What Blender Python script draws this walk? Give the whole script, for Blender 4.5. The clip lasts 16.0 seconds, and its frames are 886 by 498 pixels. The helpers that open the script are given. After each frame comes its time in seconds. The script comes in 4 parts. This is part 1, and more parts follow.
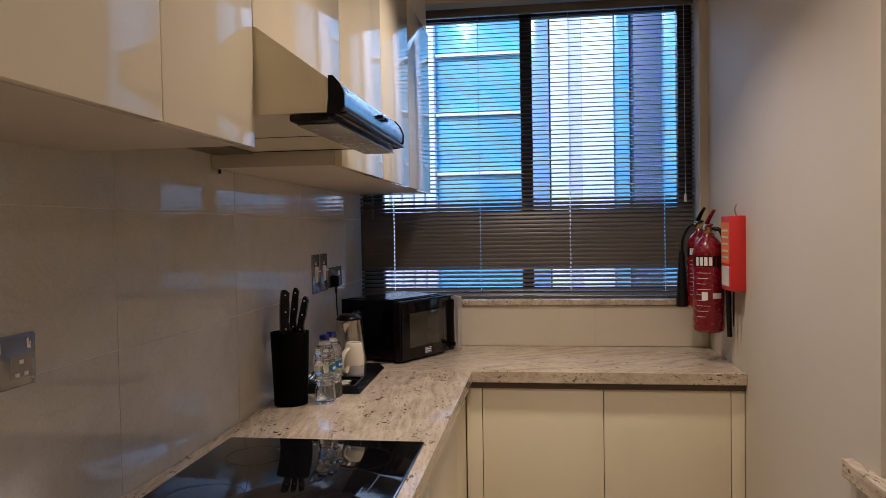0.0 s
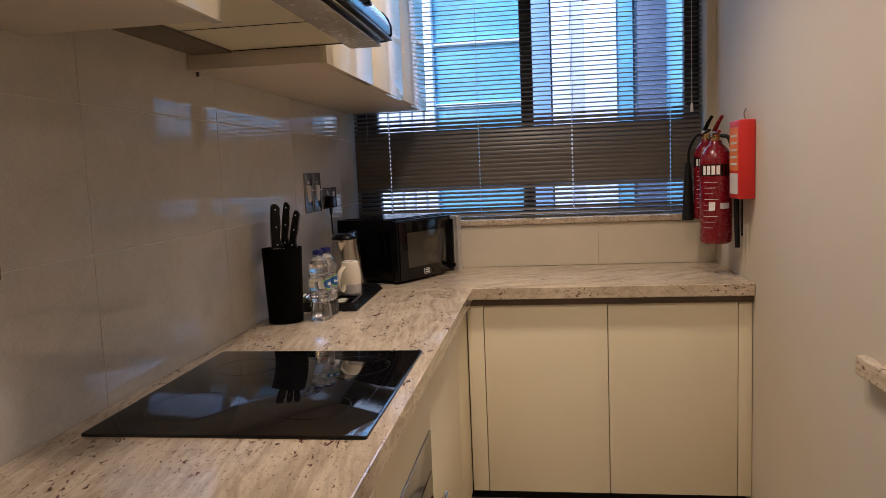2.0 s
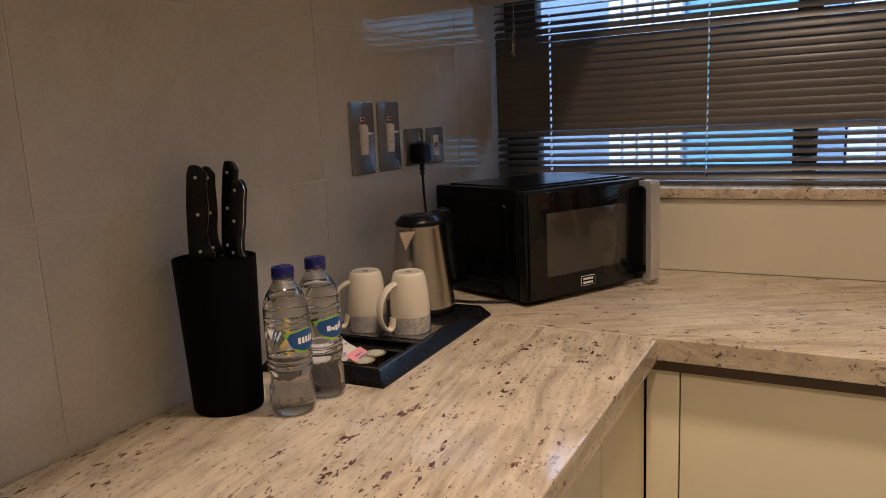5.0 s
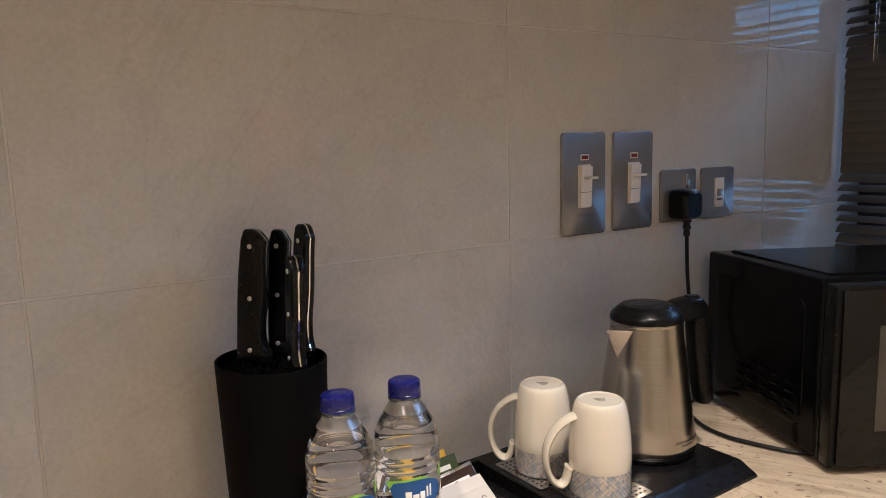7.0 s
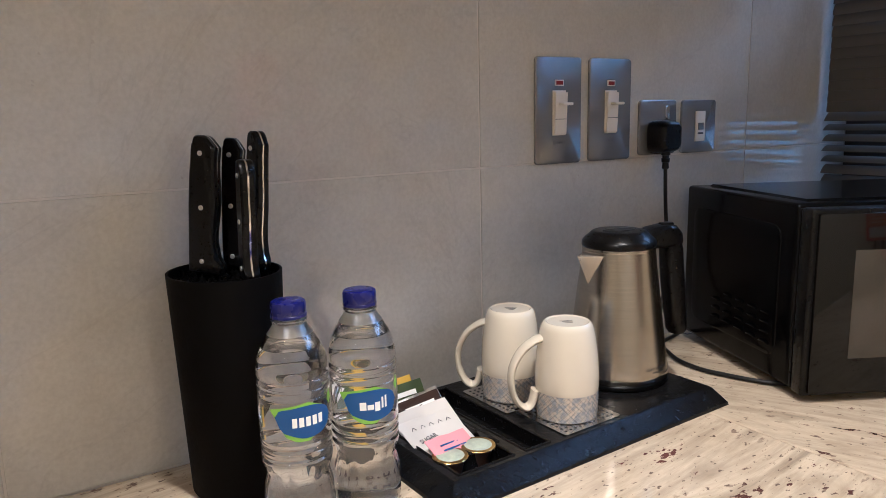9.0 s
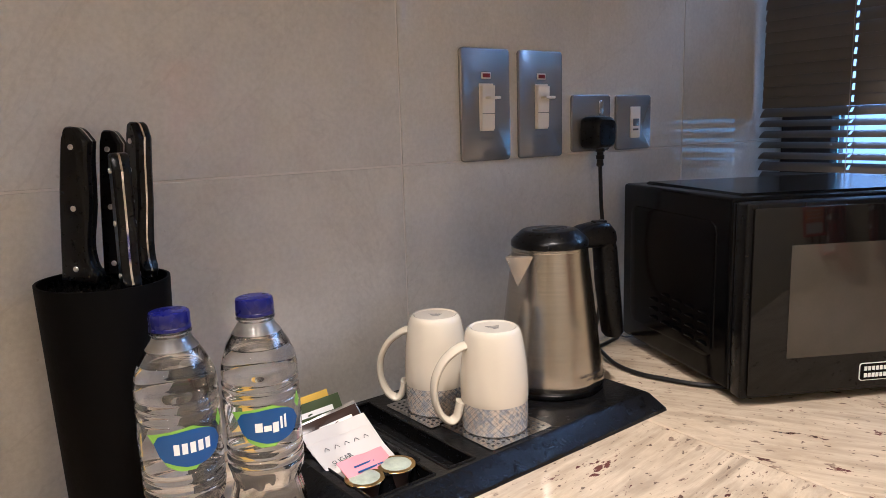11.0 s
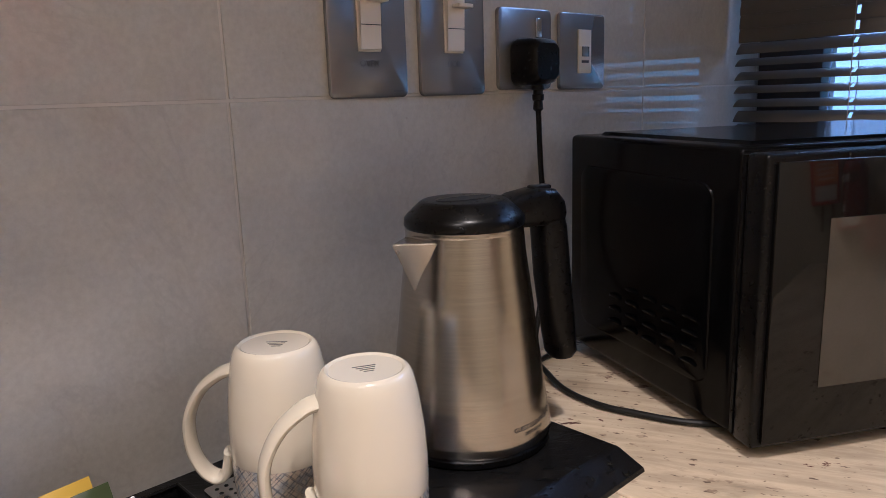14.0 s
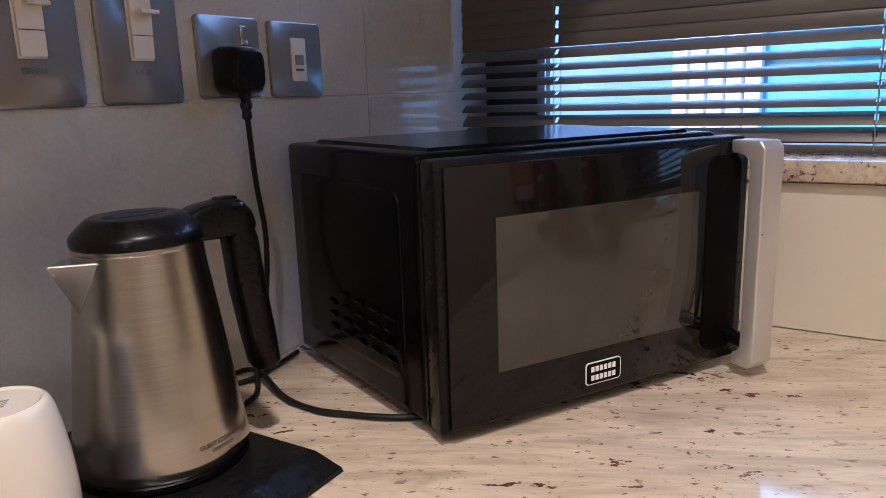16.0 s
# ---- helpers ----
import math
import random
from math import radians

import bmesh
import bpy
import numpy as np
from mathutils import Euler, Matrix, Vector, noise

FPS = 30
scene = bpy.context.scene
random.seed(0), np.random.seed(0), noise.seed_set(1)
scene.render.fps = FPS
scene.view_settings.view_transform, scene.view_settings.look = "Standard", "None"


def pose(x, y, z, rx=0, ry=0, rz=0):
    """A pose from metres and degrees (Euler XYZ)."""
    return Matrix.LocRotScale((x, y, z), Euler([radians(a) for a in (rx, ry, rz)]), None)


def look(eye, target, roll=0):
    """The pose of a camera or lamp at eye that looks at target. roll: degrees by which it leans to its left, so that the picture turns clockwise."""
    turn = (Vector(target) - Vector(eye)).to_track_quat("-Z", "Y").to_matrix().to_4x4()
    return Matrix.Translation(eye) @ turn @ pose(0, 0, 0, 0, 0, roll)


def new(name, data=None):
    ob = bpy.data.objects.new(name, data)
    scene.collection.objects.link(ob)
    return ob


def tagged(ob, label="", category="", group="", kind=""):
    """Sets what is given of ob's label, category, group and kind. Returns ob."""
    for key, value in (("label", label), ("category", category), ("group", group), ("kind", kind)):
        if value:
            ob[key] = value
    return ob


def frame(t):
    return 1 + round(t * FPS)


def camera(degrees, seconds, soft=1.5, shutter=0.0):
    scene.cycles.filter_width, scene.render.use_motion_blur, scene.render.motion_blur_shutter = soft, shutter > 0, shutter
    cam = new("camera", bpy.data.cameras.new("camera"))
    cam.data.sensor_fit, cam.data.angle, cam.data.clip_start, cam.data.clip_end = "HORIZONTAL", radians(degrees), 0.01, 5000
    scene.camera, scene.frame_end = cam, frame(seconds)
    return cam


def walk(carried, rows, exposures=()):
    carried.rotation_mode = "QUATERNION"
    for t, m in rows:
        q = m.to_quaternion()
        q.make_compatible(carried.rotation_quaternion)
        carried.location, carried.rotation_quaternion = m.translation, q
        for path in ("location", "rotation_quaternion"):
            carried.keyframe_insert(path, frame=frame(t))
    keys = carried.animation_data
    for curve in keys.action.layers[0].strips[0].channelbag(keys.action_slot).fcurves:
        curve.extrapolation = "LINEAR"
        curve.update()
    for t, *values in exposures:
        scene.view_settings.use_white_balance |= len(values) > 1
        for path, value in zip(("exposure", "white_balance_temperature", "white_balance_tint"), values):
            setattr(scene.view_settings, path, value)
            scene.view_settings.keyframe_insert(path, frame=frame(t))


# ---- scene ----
cam = camera(63.9, 16.0, 0.85)
PATH = [
    (0, (0.087, 0.01, 1.47), (-0.184, 1.99, 1.414), -1.0),
    (0.5, (0.096, 0.022, 1.431), (-0.17, 2.002, 1.335), -1.4),
    (1, (0.093, 0.038, 1.394), (-0.172, 2.015, 1.249), -1.7),
    (1.5, (0.092, 0.044, 1.375), (-0.17, 2.018, 1.19), -2.1),
    (2, (0.093, 0.1, 1.361), (-0.19, 2.067, 1.143), -2.4),
    (2.5, (0.156, 0.258, 1.354), (-0.212, 2.21, 1.123), -2.6),
    (3, (0.187, 0.47, 1.349), (-0.244, 2.407, 1.102), -2.3),
    (3.2, (0.173, 0.573, 1.345), (-0.278, 2.504, 1.089), -2.6),
    (5.3, (0.03, 1.62, 1.321), (-1.042, 3.268, 0.957), -2.7),
    (5.5, (-0.015, 1.7, 1.314), (-1.187, 3.283, 0.967), -2.6),
    (6, (-0.016, 1.863, 1.322), (-1.443, 3.226, 1.0), -1.9),
    (6.5, (0.003, 1.98, 1.35), (-1.601, 3.133, 1.039), -1.5),
    (7, (-0.012, 2.019, 1.36), (-1.68, 3.085, 1.075), -1.6),
    (7.5, (-0.028, 2.029, 1.363), (-1.704, 3.072, 1.043), -1.3),
    (8, (-0.025, 2.04, 1.342), (-1.694, 3.091, 1.008), -1.1),
    (8.5, (-0.014, 2.048, 1.316), (-1.677, 3.1, 0.962), -1.1),
    (9, (-0.002, 2.059, 1.291), (-1.657, 3.122, 0.928), -1.4),
    (9.5, (0.002, 2.066, 1.283), (-1.622, 3.175, 0.917), -1.2),
    (9.7, (0.015, 2.083, 1.279), (-1.616, 3.184, 0.923), -1.3),
    (11.8, (-0.105, 2.207, 1.257), (-1.671, 3.404, 0.921), -2.1),
    (12, (-0.132, 2.248, 1.246), (-1.733, 3.404, 0.927), -2.2),
    (12.5, (-0.214, 2.304, 1.231), (-1.825, 3.441, 0.899), -2.2),
    (13, (-0.255, 2.327, 1.225), (-1.838, 3.493, 0.86), -2.2),
    (13.5, (-0.259, 2.354, 1.219), (-1.801, 3.564, 0.821), -2.2),
    (14, (-0.255, 2.382, 1.217), (-1.721, 3.677, 0.799), -2.0),
    (14.5, (-0.24, 2.403, 1.217), (-1.621, 3.783, 0.783), -1.9),
    (15, (-0.226, 2.418, 1.213), (-1.526, 3.872, 0.772), -1.8),
    (15.5, (-0.201, 2.435, 1.217), (-1.408, 3.969, 0.779), -1.9),
    (16, (-0.171, 2.447, 1.22), (-1.237, 4.083, 0.791), -2.0),
]
EXPOSURE = [(0.0, 0.17, 4770, 14), (2.0, 0.34, 4950, 14), (3.2, 0.34, 5090, 13), (5.3, 0.27, 5170, 13), (6.0, 0.6, 4940, 15), (7.0, 1.12, 4570, 10),
            (9.0, 1.27, 4300, 9), (12.0, 1.4, 4500, 12), (12.5, 1.32, 4470, 12), (14.0, 1.04, 4440, 14), (16.0, 1.02, 4450, 16)]
walk(cam, [(t, look(eye, target, roll)) for t, eye, target, roll in PATH], EXPOSURE)

# ---- world, sun, lamps ----
world = bpy.data.worlds.new("sky")
scene.world = world
world.use_nodes = True
wn = world.node_tree
sky = wn.nodes.new("ShaderNodeTexSky")
sky.sky_type, sky.sun_disc = "NISHITA", False
sky.sun_elevation, sky.sun_rotation = radians(31), radians(194)
wn.links.new(sky.outputs[0], wn.nodes["Background"].inputs[0])
wn.nodes["Background"].inputs[1].default_value = 0.15
sun = new("sun", bpy.data.lights.new("sun", "SUN"))
sun.data.energy, sun.data.angle, sun.data.color = 2.5, radians(0.6), (1.0, 0.96, 0.9)
sun.matrix_world = look((-2, -8, 5), (0, 0, 0))


def unseen_downlight(x, y, power, size=0.10, spread=130):
    d = bpy.data.lights.new("unseen_downlight", "AREA")
    d.shape, d.size, d.energy, d.color, d.spread = "DISK", size, power, (1.0, 0.70, 0.42), radians(spread)
    new("unseen_downlight", d).matrix_world = pose(x, y, 2.63)


# Added ceiling lamps, all out of view, placed and powered to balance the brightness.
unseen_downlight(0.02, 2.42, 8.2, 0.14, 114)
unseen_downlight(0.20, 1.45, 8.0)
unseen_downlight(0.15, -0.70, 5)
unseen_downlight(1.95, -0.45, 17, 0.35, 160)   # unseen lamp added in the room beyond the opening


# added area lamp standing in for sky light, above what the window shows
sky_fill = new("sky_fill", bpy.data.lights.new("sky_fill", "AREA"))
sky_fill.data.shape, sky_fill.data.size, sky_fill.data.size_y, sky_fill.data.energy, sky_fill.data.color = "RECTANGLE", 9.0, 1.6, 135, (0.66, 0.80, 1.0)
sky_fill.matrix_world = look((0.3, 8.5, 4.9), (-0.2, 3.5, 1.5))

# ---- building helpers ----
def bm_new():
    return bmesh.new()


def add_box(bm, x0, x1, y0, y1, z0, z1, bevel=0.0, seg=2):
    vs = [bm.verts.new((x, y, z)) for x in (x0, x1) for y in (y0, y1) for z in (z0, z1)]
    fs = [bm.faces.new([vs[k] for k in q]) for q in ((0, 1, 3, 2), (4, 6, 7, 5), (0, 4, 5, 1), (2, 3, 7, 6), (0, 2, 6, 4), (1, 5, 7, 3))]
    if bevel:
        es = list({e for f in fs for e in f.edges})
        bmesh.ops.bevel(bm, geom=es, offset=bevel, segments=seg, affect="EDGES", profile=0.5)
    return bm


def box(x0, x1, y0, y1, z0, z1, bevel=0.0, seg=2):
    return add_box(bm_new(), x0, x1, y0, y1, z0, z1, bevel, seg)


def loft(rings, bm=None, cap0=True, cap1=True, closed=True):
    bm = bm or bm_new()
    vr = [[bm.verts.new(p) for p in r] for r in rings]
    n = len(vr[0])
    for a, b in zip(vr, vr[1:]):
        for k in range(n if closed else n - 1):
            bm.faces.new((a[k], a[(k + 1) % n], b[(k + 1) % n], b[k]))
    if cap0:
        bm.faces.new(vr[0][::-1])
    if cap1:
        bm.faces.new(vr[-1])
    return bm


def lathe(profile, seg=48, bm=None, cap0=True, cap1=True):
    return loft([[(r * math.cos(2 * math.pi * k / seg), r * math.sin(2 * math.pi * k / seg), z) for k in range(seg)] for r, z in profile], bm, cap0, cap1)


def rrect(w, h, r, n=6):
    pts = []
    for cx, cy, a0 in ((w / 2 - r, h / 2 - r, 0), (-w / 2 + r, h / 2 - r, 90), (-w / 2 + r, -h / 2 + r, 180), (w / 2 - r, -h / 2 + r, 270)):
        for k in range(n + 1):
            a = radians(a0 + 90 * k / n)
            pts.append((cx + r * math.cos(a), cy + r * math.sin(a)))
    return pts


def prism(outline, z0, z1, bm=None, edge=0.0):
    """A plate of that outline; edge rounds its upper rim."""
    rings = [[(x, y, z0) for x, y in outline], [(x, y, z1 - edge) for x, y in outline]]
    if edge:
        cx = sum(p[0] for p in outline) / len(outline)
        cy = sum(p[1] for p in outline) / len(outline)
        mx = max(abs(p[0] - cx) for p in outline)
        my = max(abs(p[1] - cy) for p in outline)
        for f, dz in ((0.3, 0.3), (1.0, 0.0)):
            rings.append([(cx + (x - cx) * (1 - edge * f / mx), cy + (y - cy) * (1 - edge * f / my), z1 - edge * dz) for x, y in outline])
    return loft(rings, bm)


def smooth_path(points, per=8):
    p = [Vector(q) for q in points]
    p = [2 * p[0] - p[1]] + p + [2 * p[-1] - p[-2]]
    out = []
    for a, b, c, d in zip(p, p[1:], p[2:], p[3:]):
        for k in range(per):
            t = k / per
            out.append(0.5 * ((2 * b) + (c - a) * t + (2 * a - 5 * b + 4 * c - d) * t * t + (3 * b - a - 3 * c + d) * t ** 3))
    return out + [p[-2]]


def tube(points, r, seg=10, per=8, bm=None, flat=1.0):
    path = smooth_path(points, per)
    rings, side = [], None
    for k, q in enumerate(path):
        d = (path[min(k + 1, len(path) - 1)] - path[max(k - 1, 0)]).normalized()
        if side is None:
            side = d.cross(Vector((0, 0, 1)) if abs(d.z) < 0.9 else Vector((0, 1, 0))).normalized()
        side = (side - d * side.dot(d)).normalized()
        up = d.cross(side)
        rr = r(k / (len(path) - 1)) if callable(r) else r
        rings.append([q + side * rr * math.cos(2 * math.pi * j / seg) + up * rr * flat * math.sin(2 * math.pi * j / seg) for j in range(seg)])
    return loft(rings, bm)


def moved(bm, m):
    bmesh.ops.transform(bm, matrix=m, verts=bm.verts)
    return bm


def mesh_of(name, bm, material, smooth=35):
    bmesh.ops.recalc_face_normals(bm, faces=bm.faces)
    me = bpy.data.meshes.new(name)
    if smooth:
        for f in bm.faces:
            f.smooth = True
        for e in bm.edges:
            e.smooth = len(e.link_faces) == 2 and e.calc_face_angle(3.1) < radians(smooth)
    bm.to_mesh(me)
    bm.free()
    me.materials.append(material)
    return me


def part(name, bm, material, parent, label="", smooth=35):
    ob = new(name, mesh_of(name, bm, material, smooth))
    ob.parent = parent
    return tagged(ob, label)


def thing(name, label, category, m=None, group=""):
    ob = new(name)
    ob.empty_display_size = 0.05
    ob.matrix_basis = m or Matrix()
    return tagged(ob, label, category, group)


def single(name, bm, material, label, category, m=None, group="", smooth=35):
    ob = new(name, mesh_of(name, bm, material, smooth))
    ob.matrix_basis = m or Matrix()
    return tagged(ob, label, category, group)


def struct(name, bm, material, label="", smooth=0):
    ob = new(name, mesh_of(name, bm, material, smooth))
    return tagged(ob, label, kind="structure")


def lettering(name, text, size, material, parent, m, label=""):
    cu = bpy.data.curves.new(name, "FONT")
    cu.body, cu.size, cu.align_x, cu.align_y, cu.extrude = text, size, "CENTER", "CENTER", 0.0001
    tmp = new(name + "_curve", cu)
    me = bpy.data.meshes.new_from_object(tmp)
    bpy.data.objects.remove(tmp)
    me.materials.clear()
    me.materials.append(material)
    ob = new(name, me)
    ob.parent, ob.matrix_basis = parent, m
    return tagged(ob, label)


# ---- materials ----
def shader(name):
    m = bpy.data.materials.new(name)
    m.use_nodes = True
    return m, m.node_tree.nodes, m.node_tree.links, m.node_tree.nodes["Principled BSDF"]


def place(nodes, links, scale=(1, 1, 1), turn=(0, 0, 0)):
    """World position, turned first and then scaled."""
    geo = nodes.new("ShaderNodeNewGeometry")
    out = geo.outputs["Position"]
    for key, v in (("Rotation", [radians(a) for a in turn]), ("Scale", scale)):
        mp = nodes.new("ShaderNodeMapping")
        mp.inputs[key].default_value = v
        links.new(out, mp.inputs["Vector"])
        out = mp.outputs[0]
    return out


def grain(nodes, links, vec, scale, detail=4, rough=0.55, distort=0.0):
    n = nodes.new("ShaderNodeTexNoise")
    for key, v in (("Scale", scale), ("Detail", detail), ("Roughness", rough), ("Distortion", distort)):
        n.inputs[key].default_value = v
    links.new(vec, n.inputs["Vector"])
    return n.outputs["Fac"]


def ramp(nodes, links, fac, stops):
    r = nodes.new("ShaderNodeValToRGB")
    el = r.color_ramp.elements
    while len(el) < len(stops):
        el.new(0.5)
    for e, (p, c) in zip(el, stops):
        e.position, e.color = p, (*c, 1) if len(c) == 3 else (c[0], c[0], c[0], 1)
    links.new(fac, r.inputs[0])
    return r.outputs[0]


def mix(nodes, links, fac, a, b, mode="MIX"):
    x = nodes.new("ShaderNodeMix")
    x.data_type, x.blend_type = "RGBA", mode
    for sock, v in ((x.inputs["Factor"], fac), (x.inputs[6], a), (x.inputs[7], b)):
        if hasattr(v, "links"):
            links.new(v, sock)
        else:
            sock.default_value = v if isinstance(v, float) else (*v, 1)
    return x.outputs[2]


def bump(nodes, links, bsdf, height, strength, dist):
    b = nodes.new("ShaderNodeBump")
    b.inputs["Strength"].default_value, b.inputs["Distance"].default_value = strength, dist
    links.new(height, b.inputs["Height"])
    links.new(b.outputs[0], bsdf.inputs["Normal"])


def paint(name, col, rough=0.5, metal=0.0, vary=0.06, scale=6.0, relief=0.0, rscale=150.0, coat=0.0, stretch=(1, 1, 1), rvary=0.06, spec=0.5):
    m, n, l, b = shader(name)
    vec = place(n, l, stretch)
    g, g2 = grain(n, l, vec, scale), grain(n, l, vec, scale * 12)
    lo, hi = tuple(c * (1 - vary) for c in col), tuple(min(1, c * (1 + vary)) for c in col)
    c = ramp(n, l, g, [(0.3, lo), (0.7, hi)])
    c = mix(n, l, 0.3, c, ramp(n, l, g2, [(0.3, lo), (0.7, hi)]))
    l.new(c, b.inputs["Base Color"])
    l.new(ramp(n, l, g2 if rscale < 400 else g, [(0.2, (max(0, rough - rvary),)), (0.8, (min(1, rough + rvary),))]), b.inputs["Roughness"])
    b.inputs["Metallic"].default_value, b.inputs["Coat Weight"].default_value, b.inputs["Specular IOR Level"].default_value = metal, coat, spec
    b.inputs["Coat Roughness"].default_value = 0.05
    if relief:
        bump(n, l, b, grain(n, l, vec, rscale, 3), 0.5, relief)
    return m


def tile_material():
    m, n, l, b = shader("polished_porcelain")
    vec = place(n, l)
    oi = n.new("ShaderNodeObjectInfo")
    off = n.new("ShaderNodeVectorMath")
    off.operation = "MULTIPLY_ADD"
    off.inputs[1].default_value = (1, 1, 1)
    l.new(vec, off.inputs[0])
    l.new(oi.outputs["Random"], off.inputs[2])
    big = grain(n, l, off.outputs[0], 2.6, 5, 0.55, 0.5)
    mid = grain(n, l, off.outputs[0], 14, 6, 0.62, 0.4)
    fine = grain(n, l, off.outputs[0], 170, 4, 0.7)
    c = ramp(n, l, big, [(0.3, (0.515, 0.487, 0.435)), (0.52, (0.575, 0.55, 0.495)), (0.75, (0.615, 0.592, 0.537))])
    c = mix(n, l, 0.35, c, ramp(n, l, mid, [(0.3, (0.47, 0.445, 0.395)), (0.7, (0.67, 0.645, 0.585))]))
    c = mix(n, l, 0.22, c, ramp(n, l, fine, [(0.35, (0.44, 0.415, 0.365)), (0.65, (0.72, 0.695, 0.63))]))
    vein = grain(n, l, off.outputs[0], 1.7, 7, 0.6, 1.4)
    line = ramp(n, l, vein, [(0.492, (0.0,)), (0.5, (0.22,)), (0.508, (0.0,))])
    c = mix(n, l, line, c, (0.40, 0.375, 0.335))
    sp = ramp(n, l, grain(n, l, off.outputs[0], 105, 2), [(0.735, (0.0,)), (0.78, (0.35,))])
    c = mix(n, l, sp, c, (0.36, 0.32, 0.27))
    l.new(c, b.inputs["Base Color"])
    l.new(ramp(n, l, mid, [(0.2, (0.012,)), (0.8, (0.04,))]), b.inputs["Roughness"])
    b.inputs["Specular IOR Level"].default_value = 0.5
    bump(n, l, b, grain(n, l, vec, 5, 2), 0.25, 0.0012)
    return m


def granite_material(name, turn, busy=1.0):
    m, n, l, b = shader(name)
    vec = place(n, l, (7, 1.3, 7), (0, 0, turn))
    thin = place(n, l, (60, 5, 60), (0, 0, turn))
    vec2 = place(n, l, (1, 0.45, 1), (0, 0, turn))
    vec3 = place(n, l)
    bands = grain(n, l, vec, 2.4, 8, 0.66, 0.8)
    c = ramp(n, l, bands, [(0.30, (0.20, 0.155, 0.105)), (0.40, (0.46, 0.37, 0.255)), (0.50, (0.66, 0.55, 0.39)), (0.60, (0.49, 0.395, 0.275)), (0.70, (0.28, 0.22, 0.15))])
    cloud = grain(n, l, vec3, 9, 5, 0.6)
    c = mix(n, l, 0.32, c, ramp(n, l, cloud, [(0.3, (0.38, 0.30, 0.20)), (0.65, (0.74, 0.64, 0.48))]))
    lines = ramp(n, l, grain(n, l, thin, 1.0, 6, 0.7, 0.3), [(0.44, (0.0,)), (0.66, (0.50 * busy,))])
    c = mix(n, l, lines, c, (0.30, 0.235, 0.17))
    speck = ramp(n, l, grain(n, l, vec2, 95, 3, 0.6), [(0.66 - 0.06 * busy, (0.0,)), (0.70 - 0.06 * busy, (1.0,))])
    patch = ramp(n, l, grain(n, l, vec2, 11, 3, 0.5), [(0.44, (0.0,)), (0.58, (1.0,))])
    both = n.new("ShaderNodeMath")
    both.operation = "MULTIPLY"
    l.new(speck, both.inputs[0])
    l.new(patch, both.inputs[1])
    c = mix(n, l, both.outputs[0], c, (0.09, 0.04, 0.032))
    tiny = ramp(n, l, grain(n, l, vec2, 190, 2), [(0.70 - 0.07 * busy, (0.0,)), (0.76 - 0.07 * busy, (0.9,))])
    c = mix(n, l, tiny, c, (0.14, 0.10, 0.075))
    garnet = ramp(n, l, grain(n, l, vec2, 34, 5, 0.75), [(0.645, (0.0,)), (0.665, (0.95,))])
    c = mix(n, l, garnet, c, (0.10, 0.03, 0.028))
    l.new(c, b.inputs["Base Color"])
    l.new(ramp(n, l, cloud, [(0.3, (0.06,)), (0.7, (0.13,))]), b.inputs["Roughness"])
    bump(n, l, b, bands, 0.1, 0.0006)
    return m


def glass_material(name, col=(1, 1, 1), ior=1.45, rough=0.0):
    m, n, l, b = shader(name)
    b.inputs["Base Color"].default_value = (*col, 1)
    b.inputs["Transmission Weight"].default_value = 1.0
    b.inputs["IOR"].default_value, b.inputs["Roughness"].default_value = ior, rough
    return m


def leather_material():
    m, n, l, b = shader("black_leatherette")
    vec = place(n, l, (1, 0.25, 1), (0, 0, 35))
    g = grain(n, l, vec, 160, 4, 0.6, 0.6)
    l.new(ramp(n, l, g, [(0.3, (0.004, 0.004, 0.0045)), (0.7, (0.009, 0.0088, 0.009))]), b.inputs["Base Color"])
    l.new(ramp(n, l, g, [(0.3, (0.30,)), (0.7, (0.15,))]), b.inputs["Roughness"])
    b.inputs["Specular IOR Level"].default_value = 0.24
    bump(n, l, b, g, 0.45, 0.0010)
    return m


def brushed_material():
    m, n, l, b = shader("brushed_steel")
    g = grain(n, l, place(n, l, (2, 2, 2400)), 1.0, 2)
    l.new(ramp(n, l, g, [(0.3, (0.42, 0.385, 0.335)), (0.7, (0.52, 0.48, 0.42))]), b.inputs["Base Color"])
    l.new(ramp(n, l, g, [(0.3, (0.19,)), (0.7, (0.22,))]), b.inputs["Roughness"])
    b.inputs["Metallic"].default_value, b.inputs["Anisotropic"].default_value = 1.0, 0.65
    tan = n.new("ShaderNodeTangent")
    tan.direction_type, tan.axis = "RADIAL", "Z"
    l.new(tan.outputs[0], b.inputs["Tangent"])
    return m


